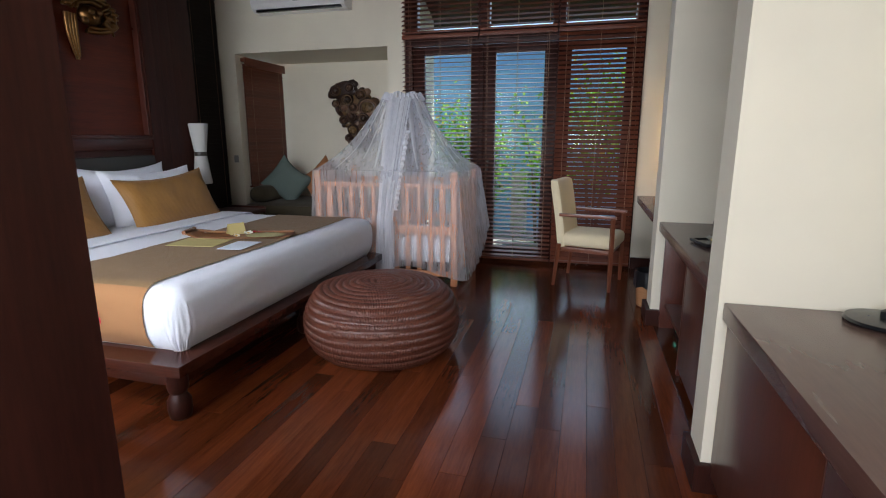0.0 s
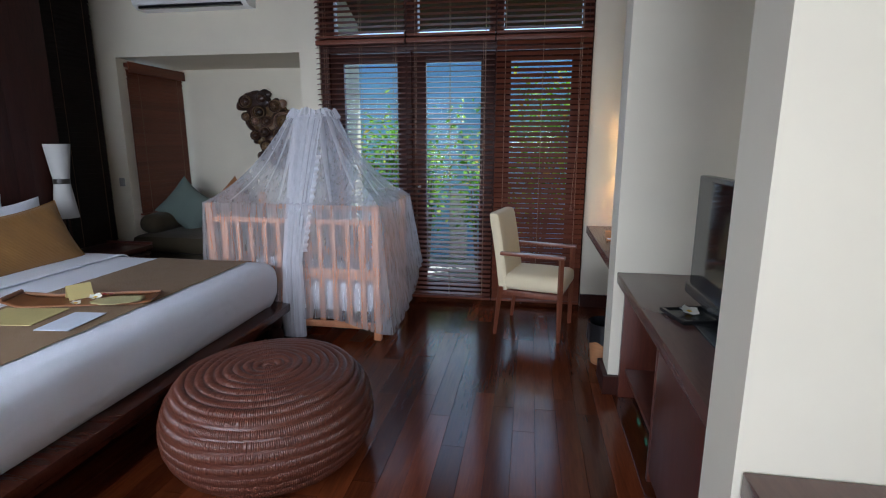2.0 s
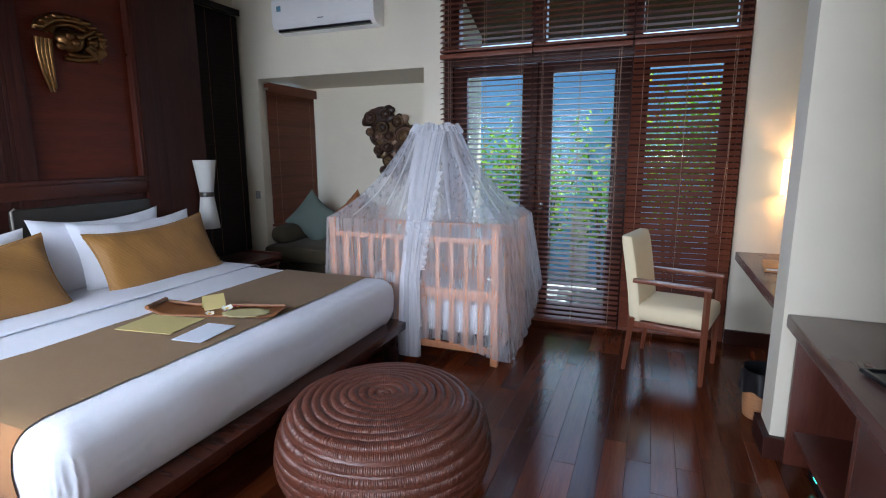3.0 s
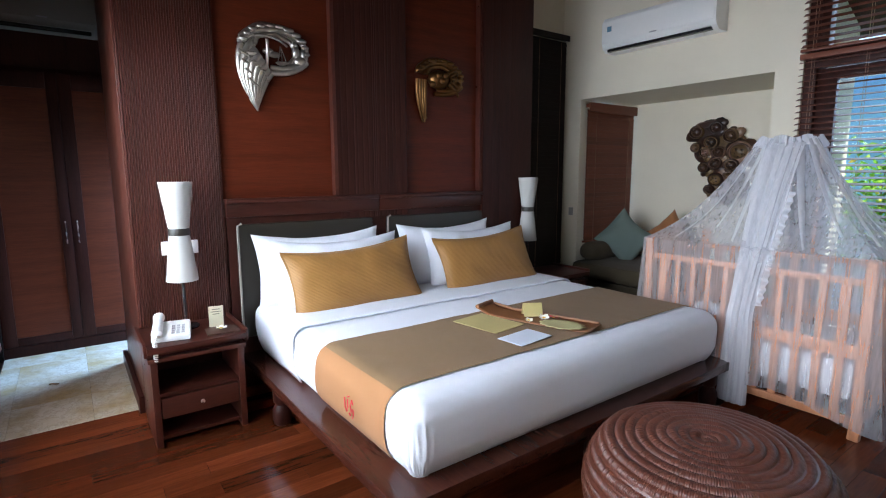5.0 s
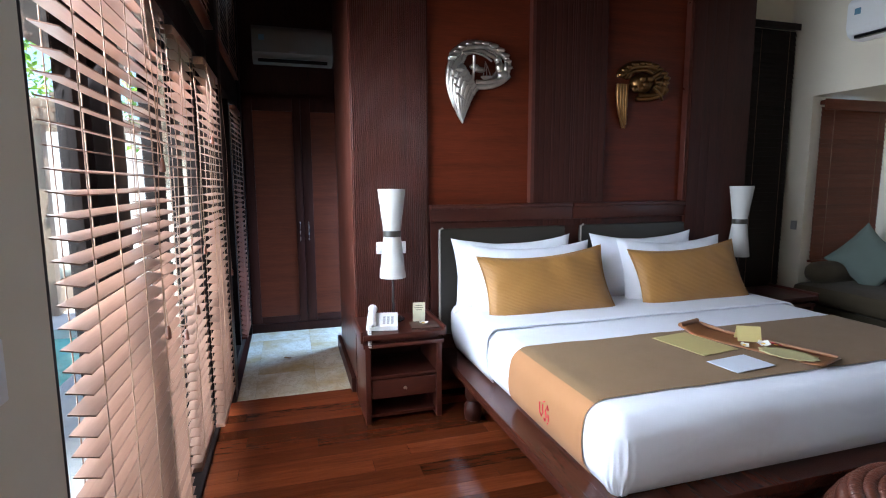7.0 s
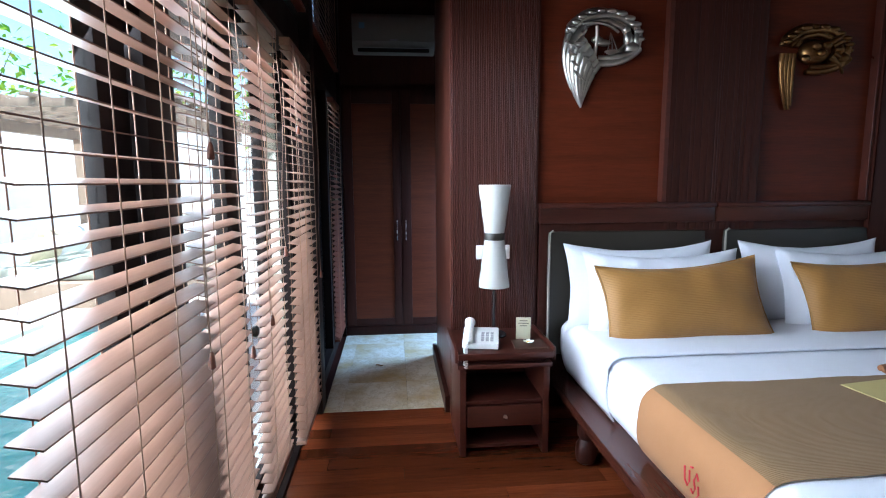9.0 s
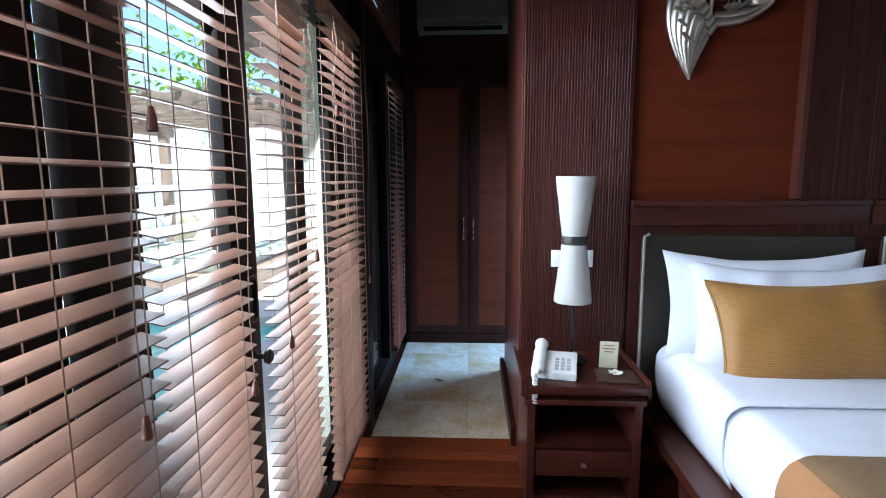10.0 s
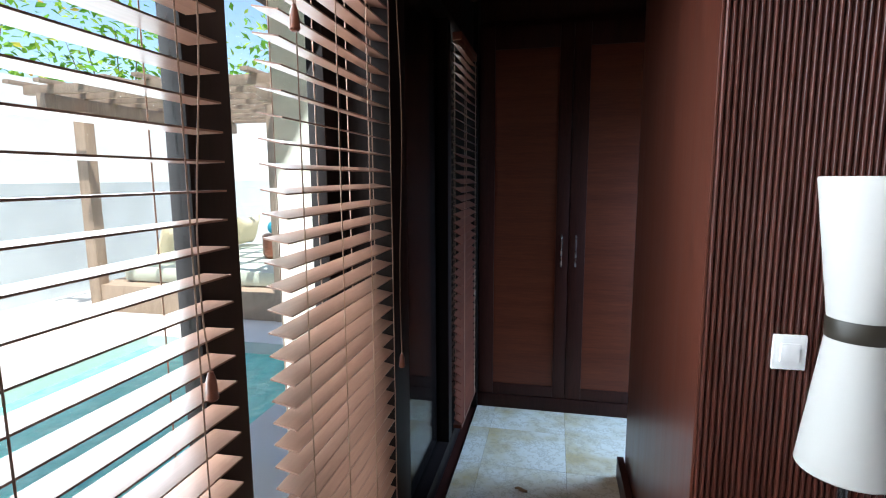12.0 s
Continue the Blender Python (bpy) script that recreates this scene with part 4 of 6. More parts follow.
# ---- bedside ----
def nightstand(m):
    t = thing("nightstand", m, "dark mahogany nightstand with one drawer", "nightstand")
    part("side", boxes(((-0.22, -0.25, 0), (0.22, -0.215, 0.505)), bev=0.004), NIGHTWOOD, t)
    part("side", boxes(((-0.22, 0.215, 0), (0.22, 0.25, 0.505)), bev=0.004), NIGHTWOOD, t)
    part("back", boxes(((-0.22, -0.215, 0), (-0.205, 0.215, 0.505))), DARKWOOD, t)
    part("bottom", boxes(((-0.205, -0.215, 0.03), (0.18, 0.215, 0.05))), DARKWOOD_Y, t)
    part("shelf", boxes(((-0.205, -0.215, 0.295), (0.205, 0.215, 0.315)), bev=0.002), DARKWOOD_Y, t)
    d = part("drawer", boxes(((-0.18, -0.21, 0.165), (0.212, 0.21, 0.285)), bev=0.004), NIGHTWOOD, t)
    part("knob", lathe(bmesh.new(), [(0.004, 0), (0.005, 0.012), (0.012, 0.018), (0.012, 0.026), (0.004, 0.03)], 14, pose(0.212, 0, 0.228, 0, 90, 0)), STEEL, d, "small steel knob")
    part("body_top", boxes(((-0.225, -0.262, 0.505), (0.228, 0.262, 0.53)), bev=0.004), NIGHTWOOD, t)
    part("spacer", boxes(((-0.20, -0.235, 0.53), (0.19, 0.235, 0.562)), bev=0.003), DARKWOOD, t)
    part("tabletop", boxes(((-0.235, -0.262, 0.562), (0.248, 0.262, 0.597)), bev=0.005), DARKWOOD_Y, t)
    part("upstand", boxes(((-0.235, -0.278, 0.545), (0.235, -0.262, 0.618)), bev=0.004), NIGHTWOOD, t)
    part("upstand", boxes(((-0.235, 0.262, 0.545), (0.235, 0.278, 0.618)), bev=0.004), NIGHTWOOD, t)
    return t


ns = nightstand(pose(-3.635, 1.48, 0))
copy_thing(ns, pose(-3.635, 4.70, 0))


def table_lamp(m):
    t = thing("table_lamp", m, "white hourglass-shaped cloth table lamp on the nightstand", "lamp", "bedside lamps")
    part("base", lathe(bmesh.new(), [(0.075, 0), (0.078, 0.008), (0.07, 0.016), (0.02, 0.022), (0.012, 0.03)], 24), BLACK, t, "round black metal base")
    part("stem", tube(bmesh.new(), [(0, 0, 0.02), (0, 0, 0.57)], 0.009, 10), BLACK, t)
    part("lower_shade", lathe(bmesh.new(), [(0.089, 0.298), (0.091, 0.301), (0.058, 0.582), (0.056, 0.582), (0.087, 0.301)], 40, cap=False), SHADE, t, "white cloth shade")
    part("band", lathe(bmesh.new(), [(0.0595, 0.579), (0.0605, 0.582), (0.0605, 0.618), (0.0595, 0.621)], 40, cap=False), LEATHER, t, "black band")
    part("upper_shade", lathe(bmesh.new(), [(0.056, 0.616), (0.058, 0.616), (0.094, 0.896), (0.092, 0.90), (0.054, 0.618)], 40, cap=False), SHADE, t, "white cloth shade")
    cable = [(0.02 + 0.03 * math.cos(k), -0.055 + 0.022 * math.sin(1.7 * k), 0.012 + 0.012 * abs(math.sin(2.3 * k))) for k in [i * 0.35 for i in range(26)]]
    part("cable", tube(bmesh.new(), cable, 0.003, 5), BLACK, t, "black lamp cable curled on the base")
    return t


lamp = table_lamp(pose(-3.725, 1.474, 0.597))
copy_thing(lamp, pose(-3.80, 4.52, 0.597))

ph = thing("telephone", pose(-3.545, 1.365, 0.598, 0, 0, 78), "white corded desk telephone on the nightstand", "telephone")
bm = bmesh.new()
box(bm, (-0.10, -0.08, 0.0), (0.10, 0.09, 0.035), 0.008)
for v in bm.verts:
    if v.co.y > 0.03 and v.co.z > 0.02:
        v.co.z += 0.045
part("body", bm, WHITE, ph)
key = slab_mesh("key", (0.017, 0.013, 0.006), plain("grey_keys", (0.45, 0.45, 0.46), 0.4))
for i in range(3):
    for j in range(4):
        part("key", key, None, ph, m=pose(0.012 + i * 0.026, -0.052 + j * 0.024, 0.0445 + j * 0.0064, 14.8))
bm = bmesh.new()
tube(bm, [(-0.066, -0.112, 0.044), (-0.066, -0.100, 0.054), (-0.066, -0.055, 0.070), (-0.066, 0.055, 0.100), (-0.066, 0.095, 0.102), (-0.066, 0.108, 0.092)], [0.018, 0.031, 0.026, 0.026, 0.032, 0.018], 14)
part("handset", bm, WHITE, ph)
bm = bmesh.new()
tube(bm, [(-0.075 + 0.010 * math.cos(a), -0.105 - 0.0011 * k if k < 40 else -0.149 + 0.010 * math.sin(a), 0.05 if k < 40 else 0.05 - 0.0017 * (k - 40)) for k, a in [(k, k * 0.9) for k in range(120)]], 0.0042, 5)
part("coiled_cord", bm, WHITE, ph, "white coiled cord hanging down")
card = thing("tent_card", pose(-3.63, 1.63, 0.598, 0, 0, 80), "pale yellow printed card standing on the nightstand", "card")
part("front", boxes(((-0.042, -0.002, 0), (0.042, 0.0, 0.138)), bev=0), plain("cream_print", (0.66, 0.62, 0.44), 0.6), card, m=pose(0, 0, 0, 10))
for k, w in enumerate((0.045, 0.06, 0.04)):
    part("print_line", boxes(((-w / 2, -0.0035, 0.115 - k * 0.016), (w / 2, -0.0022, 0.120 - k * 0.016))), plain("grey_ink", (0.2, 0.18, 0.12), 0.8), card, m=pose(0, 0, 0, 10))
lone("notepad", boxes(((-0.09, -0.075, 0), (0.09, 0.075, 0.010)), bev=0.003), plain("brown_cover", (0.06, 0.028, 0.018), 0.5), "brown leather notepad on the nightstand", "notepad", pose(-3.51, 1.635, 0.598, 0, 0, 85))
frangipani(pose(-3.51, 1.63, 0.61, 0, 0, 10), PETAL, YELLOW, "white frangipani flower on a notepad", 1.0)


def wall_switch(m, label, w=0.088, rocker=True, mat=WHITE):
    s = thing("wall_switch", m, label, "switch")
    part("plate", boxes(((-w / 2, 0, -0.044), (w / 2, 0.010, 0.044)), bev=0.004), mat, s)
    if rocker:
        part("rocker", boxes(((-0.022, 0.010, -0.024), (0.022, 0.016, 0.024)), bev=0.003), mat, s)
    else:
        part("socket_well", lathe(bmesh.new(), [(0.021, 0.0), (0.021, 0.003), (0.018, 0.003), (0.016, -0.006)], 20, pose(0, 0.0105, 0, -90, 0, 0)), mat, s)
    return s


for y in (1.435, 1.575):
    wall_switch(pose(-3.936, y, 1.074, 0, 0, -90), "white double switch on the reeded panel", 0.075)
wall_switch(pose(-1.05, 0.42, 1.29), "white round-holed socket on the cream wall", rocker=False)
wall_switch(pose(-0.93, 0.42, 1.29), "white rocker switch on the cream wall")
wall_switch(pose(-4.22, 5.65, 1.10, 0, 0, 180), "small grey switch beside the window seat", 0.06, mat=plain("grey_plate", (0.3, 0.29, 0.27), 0.4))


# ---- crib with its net ----
CX0, CX1, CY0, CY1 = -2.47, -1.125, 4.50, 5.32
crib = thing("crib", pose(0, 0, 0), "varnished orange-brown wooden crib with upright slats", "crib")


def crib_post(x, y):
    bm = bmesh.new()
    box(bm, (x - 0.028, y - 0.028, 0.16), (x + 0.028, y + 0.028, 1.02), 0.012, 3)
    lathe(bm, [(0.030, 1.0), (0.036, 1.02), (0.034, 1.045), (0.018, 1.06)], 14, pose(x, y, 0))
    box(bm, (x - 0.032, y - 0.026, 0.0), (x + 0.026, y + 0.026, 0.16), 0.01, 2, pose(x, y, 0, 0, 4, 0) @ pose(-x, -y, 0))
    return bm


for x in (CX0, CX1):
    for y in (CY0, CY1):
        part("post", crib_post(x, y), CRIBWOOD, crib, "rounded corner post")
sl_w, sl_n = mesh_of(boxes(((-0.026, -0.009, 0.50), (0.026, 0.009, 0.91)), bev=0.003), "slat", CRIBWOOD), mesh_of(boxes(((-0.017, -0.008, 0.50), (0.017, 0.008, 0.91)), bev=0.003), "slat", CRIBWOOD)
lo_s = mesh_of(boxes(((-0.022, -0.008, 0.13), (0.022, 0.008, 0.49)), bev=0.003), "lower_slat", CRIBWOOD)
for y in (CY0, CY1):
    for z0, z1 in ((0.905, 0.945), (0.48, 0.56), (0.085, 0.135)):
        part("rail", boxes(((CX0 + 0.025, y - 0.014, z0), (CX1 - 0.025, y + 0.014, z1)), bev=0.005), CRIBWOOD, crib)
    n = 11
    for k in range(n):
        x = CX0 + (CX1 - CX0) * (k + 1) / (n + 1)
        part("slat", sl_w if k in (0, 5, n - 1) else sl_n, CRIBWOOD, crib, m=pose(x, y, 0))
        part("lower_slat", lo_s, CRIBWOOD, crib, m=pose(x, y, 0))
for x in (CX0, CX1):
    for z0, z1 in ((0.905, 0.945), (0.48, 0.56), (0.085, 0.135)):
        part("rail", boxes(((x - 0.014, CY0 + 0.025, z0), (x + 0.014, CY1 - 0.025, z1)), bev=0.005), CRIBWOOD, crib)
    for k in range(5):
        y = CY0 + (CY1 - CY0) * (k + 1) / 6
        part("slat", sl_n, CRIBWOOD, crib, m=pose(x, y, 0, 0, 0, 90))
        part("lower_slat", lo_s, CRIBWOOD, crib, m=pose(x, y, 0, 0, 0, 90))
part("net_pole", tube(bmesh.new(), [(-1.70, CY1 + 0.03, 0.5), (-1.70, CY1 + 0.03, 1.69), (-1.71, 4.93, 1.75)], 0.011, 10), CRIBWOOD, crib, "upright net pole")
lone("crib_mattress", softbox(bmesh.new(), (CX0 + 0.04, CY0 + 0.03, 0.20), (CX1 - 0.04, CY1 - 0.03, 0.45), 0.04, (16, 10, 4), 0.006, 6), LINEN, "white crib mattress and bedding inside the crib", "mattress")
lone("crib_pillow", pillow(bmesh.new(), 0.40, 0.30, 0.12, 14), LINEN, "white pillow lying in the crib", "pillow", pose(-2.15, 4.85, 0.49, 80, 0, 8))

AX, AY, AZ, AR = -1.73, 4.86, 1.735, 0.17
mn = thing("mosquito_net", pose(0, 0, 0), "sheer white mosquito net draped over the crib", "mosquito net")


def rect_edge(a):
    """Where the ray at angle a from the apex meets the crib's top edge."""
    dx, dy = math.cos(a), math.sin(a)
    ks = []
    if abs(dx) > 1e-6:
        ks.append(((CX1 + 0.035 if dx > 0 else CX0 - 0.035) - AX) / dx)
    if abs(dy) > 1e-6:
        ks.append(((CY1 + 0.05 if dy > 0 else CY0 - 0.04) - AY) / dy)
    k = min(ks)
    return Vector((AX + k * dx, AY + k * dy, 0))


def hem_z(e):
    """The hem hangs low in front and rises towards the back and the sides."""
    q = (e.y - CY0) / (CY1 - CY0)
    return 0.14 + 0.28 * max(0, min(1, q)) + 0.05 * math.sin(e.x * 7)


NSEG = 260


def net_f(u, v):
    a = 2 * math.pi * u
    e = rect_edge(a)
    fold = noise.noise(Vector((math.cos(a) * 5, math.sin(a) * 5, 1.0))) + 0.3 * math.sin(38 * a)
    top = Vector((AX + AR * math.cos(a) * (1 + 0.10 * math.sin(26 * a)), AY + AR * 0.8 * math.sin(a), AZ + 0.012 * math.sin(9 * a)))
    rim = Vector((e.x, e.y, 1.055))
    out = Vector((math.cos(a), math.sin(a), 0))
    if v < 0.5:
        q = v / 0.5
        p = top.lerp(rim, q)
        p.z -= 0.10 * math.sin(math.pi * q) * (0.7 + 0.3 * math.sin(4 * a))
        p += out * (0.014 * fold * math.sin(math.pi * min(1, q * 1.1)))
        p.z += 0.012 * fold * math.sin(math.pi * q)
    else:
        q = (v - 0.5) / 0.5
        hz = hem_z(e)
        p = Vector((e.x, e.y, 1.055 + (hz - 1.055) * q)) + out * (0.012 + (0.05 + 0.07 * max(0.0, (e.x - CX1 + 0.3) / 0.3)) * q + 0.026 * fold * q)
    return p


part("canopy", sheet(bmesh.new(), net_f, NSEG, 44, close_u=True), NET, mn, "sheer draped netting")
part("side_layer", sheet(bmesh.new(), lambda u, v: net_f((-0.085 + 0.205 * u) % 1.0, 0.44 + 0.53 * v) + Vector((0.014 + 0.010 * math.sin(30 * u), 0, 0.004)), 60, 24), NET, mn, "second layer of netting over the end")


def bunch_f(u, v):
    """The gathered opening hanging down the front, from the ring to the floor."""
    q, a = v, 2 * math.pi * u
    w = 0.055 * (1 - q) + 0.035 + 0.10 * max(0, q - 0.6)
    cx = AX + 0.02 - 0.06 * q
    cy = AY - 0.13 - (AY - 0.13 - (CY0 - 0.12)) * min(1, q * 1.55) ** 0.85
    z = AZ - 0.01 - (AZ - 0.04) * q
    pl = 1 + 0.22 * math.sin(11 * a + 2.2 * q) + 0.15 * math.sin(17 * a)
    return Vector((cx + w * pl * math.cos(a), cy + 0.025 * pl * math.sin(a) - 0.02 * math.sin(5 * q), z))


part("gathered_opening", sheet(bmesh.new(), bunch_f, 90, 40, close_u=True), NETSOFT, mn, "gathered netting at the opening")
part("gathered_lining", sheet(bmesh.new(), lambda u, v: bunch_f(u, v) + Vector((0.015 * math.sin(6 * v), 0.03 * (1 - 2 * abs(u - 0.5)), 0)), 40, 30, close_u=True), NET, mn)


def frill_f(u, v):
    a = 2 * math.pi * u
    r = AR * (1 + 0.14 * math.sin(31 * a) * (0.4 + v)) + 0.02 * v
    return Vector((AX + r * math.cos(a), AY + 0.82 * r * math.sin(a), AZ + 0.035 - 0.065 * v + 0.010 * math.sin(7 * a)))


part("frill", sheet(bmesh.new(), frill_f, 240, 3, close_u=True), NETFOLD, mn, "ruffled white frill at the ring")
part("edge_frill", sheet(bmesh.new(), lambda u, v: bunch_f(0.02, 0.18 + 0.42 * u) + Vector((0.012 + 0.035 * v, -0.02 + 0.016 * math.sin(90 * u) * v, 0)), 90, 3), NETFOLD, mn, "ruffled white edging")
for k in range(9):
    # thicker folds that run from the ring to the rim
    a = radians((200, 216, 232, 250, 290, 305, 322, 338, 10)[k])
    fp = []
    for i in range(13):
        q = i / 12 * 0.5 * (0.96 if k % 2 else 0.8)
        p = net_f(a / (2 * math.pi) % 1, q) + Vector((0.006 * math.cos(a), 0.006 * math.sin(a), 0.004))
        fp.append(p)
    part("fold", sheet(bmesh.new(), lambda u, v: fp[min(12, int(round(u * 12)))] + Vector((-math.sin(a), math.cos(a), 0)) * (v - 0.5) * 0.05 * (1 - 0.6 * u) + Vector((0, 0, 0.010 * math.sin(math.pi * v))), 12, 4), NETSOFT, mn)


# ---- wicker pouffe ----
WICKER, rnt, rb = nodes("woven_rattan")
rv = coords(rnt, (1, 1, 1))
rfine, rbroad = noise_tex(rnt, rv, 95, 3, 0.7), noise_tex(rnt, rv, 9, 4)
rcol = mixed(rnt, ranged(rnt, rbroad, 0.0, 0.7), ramp(rnt, rfine, [(0.25, (0.04, 0.012, 0.007)), (0.55, (0.135, 0.040, 0.022)), (0.70, (0.22, 0.076, 0.042)), (0.74, (0.55, 0.36, 0.24))]), (0.060, 0.019, 0.012))
rnt.links.new(rcol, rb.inputs["Base Color"])
rnt.links.new(ranged(rnt, rfine, 0.22, 0.46), rb.inputs["Roughness"])
bump(rnt, rb, rfine, 0.35, 0.002)
pf = thing("wicker_pouffe", pose(-1.238, 3.015, 0) @ Matrix.Diagonal((0.985, 0.985, 1, 1)), "round red-brown woven rattan pouffe with coiled top", "pouffe")
prof = []
for z, r in ((0.030, 0.395), (0.068, 0.440), (0.110, 0.466), (0.154, 0.480), (0.199, 0.484), (0.244, 0.481), (0.288, 0.470), (0.330, 0.451), (0.369, 0.423)):
    prof.append((r, z, 0.030))
for k in range(10):
    r = 0.386 * (1 - k / 9) + 0.014
    prof.append((r, 0.398 + 0.040 * (1 - (r / 0.40) ** 2) - 0.016 * max(0, 1 - r / 0.14), 0.026))
core = [(max(0.02, r + (0.025 if z < 0.34 else 0.018 if z < 0.38 else 0.0)), z + (0.015 if z > 0.38 else 0.018 if z > 0.34 else 0.0)) for r, z, _ in prof]
part("core", lathe(bmesh.new(), [(0.30, 0.0)] + core, 64), WICKER, pf)
for k, (r, z, rr) in enumerate(prof):
    strands = max(14, int(2 * math.pi * r / 0.0088))
    rng = random.Random(k)
    bm, g, n_b = bmesh.new(), [], 12
    swell = [1.0]
    for i in range(strands):
        swell.append(1.0 + rng.uniform(-0.04, 0.05))
    for i in range(strands * 3):
        a = 2 * math.pi * i / (strands * 3)
        w = rr * (0.90, 1.0, 1.0)[i % 3] * swell[i // 3 + 1] * (1 + 0.035 * math.sin(5 * a + k * 1.7))
        zz = z + 0.004 * math.sin(3 * a + k)
        g.append([bm.verts.new(((r + w * math.cos(b)) * math.cos(a), (r + w * math.cos(b)) * math.sin(a), zz + w * math.sin(b))) for b in [2 * math.pi * j / n_b for j in range(n_b)]])
    for i in range(len(g)):
        for j in range(n_b):
            h = (i + 1) % len(g)
            bm.faces.new((g[i][j], g[h][j], g[h][(j + 1) % n_b], g[i][(j + 1) % n_b]))
    part("coil", mesh_of(bm, "coil", WICKER, sharp=70), WICKER, pf)


# ---- armchair ----
ch = thing("armchair", pose(0.085, 4.965, 0, 0, 0, -14), "cream upholstered armchair with red-brown wooden arms", "chair")
for s in (-1, 1):
    y = s * 0.245
    part("front_leg", tube(bmesh.new(), [(0.235, y, 0), (0.235, y, 0.30), (0.235, y, 0.665)], [0.015, 0.021, 0.021], 4), CHAIRWOOD, ch)
    part("back_leg", tube(bmesh.new(), [(-0.275, y, 0), (-0.235, y, 0.40)], [0.014, 0.022], 4), CHAIRWOOD, ch)
    part("armrest", boxes(((-0.24, y - 0.024, 0.655), (0.262, y + 0.024, 0.683)), bev=0.007), CHAIRWOOD, ch)
part("seat_rail", boxes(((-0.23, -0.23, 0.33), (0.225, 0.23, 0.37)), bev=0.004), CHAIRWOOD, ch)
part("seat", softbox(bmesh.new(), (-0.235, -0.232, 0.375), (0.262, 0.232, 0.50), 0.04, (12, 12, 4), 0.003, 6, bulge=0.012), CREAM, ch, "cream upholstered seat")
bm = softbox(bmesh.new(), (-0.05, -0.235, 0.0), (0.045, 0.235, 0.62), 0.035, (4, 10, 12), 0.003, 6)
for v in bm.verts:
    v.co.x -= 0.088 * max(0.0, v.co.z / 0.58) ** 1.3
part("backrest", bm, CREAM, ch, "cream upholstered leaning backrest", m=pose(-0.215, 0, 0.36))


# ---- built-in desks on the east side ----
def desk_unit(name, y0, y1, label, closed, hollow):
    d = thing(name, pose(0, 0, 0), label, "desk")
    front = 0.507 if closed else 0.525
    part("worktop", boxes(((front, y0, 0.705), (BACK_X, y1, 0.77)), bev=0.005), DESKTOP, d, "dark brown veneer worktop")
    if closed:
        n = 2
        for k in range(n):
            a, b = y0 + (y1 - y0) * k / n, y0 + (y1 - y0) * (k + 1) / n
            part("door", boxes(((0.525, a + 0.003, 0.08), (0.55, b - 0.003, 0.69)), bev=0.003), CHAIRWOOD_DARK, d, "dark red wooden cabinet door")
        part("plinth", boxes(((0.56, y0, 0), (BACK_X, y1, 0.08))), DARKWOOD, d)
        part("carcass", boxes(((0.553, y0, 0.08), (BACK_X, y1, 0.69))), DARKWOOD, d)
    if hollow:
        for y in hollow:
            part("side_panel", boxes(((0.57, y - 0.015, 0.0), (BACK_X, y + 0.015, 0.695)), bev=0.003), CHAIRWOOD_DARK, d)
        part("shelf", boxes(((0.60, hollow[-2] + 0.015, 0.16), (BACK_X, hollow[-1] - 0.015, 0.185)), bev=0.002), CHAIRWOOD_DARK, d)
        part("back_panel", boxes(((BACK_X - 0.02, hollow[0], 0.0), (BACK_X, hollow[-1], 0.69))), CHAIRWOOD_DARK, d)
        part("door", boxes(((0.57, hollow[0] + 0.02, 0.05), (0.592, hollow[1] - 0.02, 0.69)), bev=0.003), CHAIRWOOD_DARK, d)
    return d


CHAIRWOOD_DARK = wood("dark_red_cabinet", (0.055, 0.014, 0.009), (0.125, 0.035, 0.02), (5, 5, 0.5), (0.25, 0.38), 0.08, 0.1, 0.1)
desk_unit("sideboard", 0.32, 1.985, "dark red wooden sideboard with a brown worktop by the entrance", True, None)
desk_unit("television_desk", 2.19, 3.895, "dark wooden television desk with an open shelf below", False, (2.22, 3.05, 3.865))
desk_unit("writing_desk", 4.125, 5.645, "dark wooden floating writing desk in a wall recess", False, None)

st = thing("lamp_stand", pose(0.955, 1.88, 0.77), "round black metal stand foot on the sideboard", "stand")
part("foot", lathe(bmesh.new(), [(0.115, 0), (0.118, 0.006), (0.112, 0.014), (0.03, 0.022)], 32), BLACK, st)
part("knob", lathe(bmesh.new(), [(0.022, 0.02), (0.022, 0.04), (0.012, 0.046)], 16), BLACK, st)

tv = thing("television", pose(0.83, 2.86, 0.77, 0, 0, 181), "black flat television standing on the desk, switched off", "television")
part("casing", boxes(((0.0, -0.52, 0.05), (0.05, 0.52, 0.60)), bev=0.008), BLACK, tv)
part("screen", boxes(((0.048, -0.495, 0.095), (0.0525, 0.495, 0.58))), plain("dark_screen", (0.01, 0.011, 0.012), 0.06), tv, "glossy dark screen", smooth=False)
part("speaker_bar", boxes(((0.03, -0.52, 0.045), (0.07, 0.52, 0.10)), bev=0.01), BLACK, tv)
part("foot", boxes(((-0.09, -0.24, 0), (0.14, 0.24, 0.012)), bev=0.005), BLACK, tv)
part("neck", boxes(((-0.01, -0.06, 0.01), (0.03, 0.06, 0.08)), bev=0.004), BLACK, tv)
tvb = lone("wall_board", boxes(((1.125, 2.20, 0.775), (BACK_X - 0.001, 3.74, 3.2)), bev=0.003), CHAIRWOOD_DARK, "dark red wooden board behind the television", "wall board")
dish = thing("black_dish", pose(0.715, 3.10, 0.772, 0, 0, 14), "square black glazed dish on the television desk", "dish")
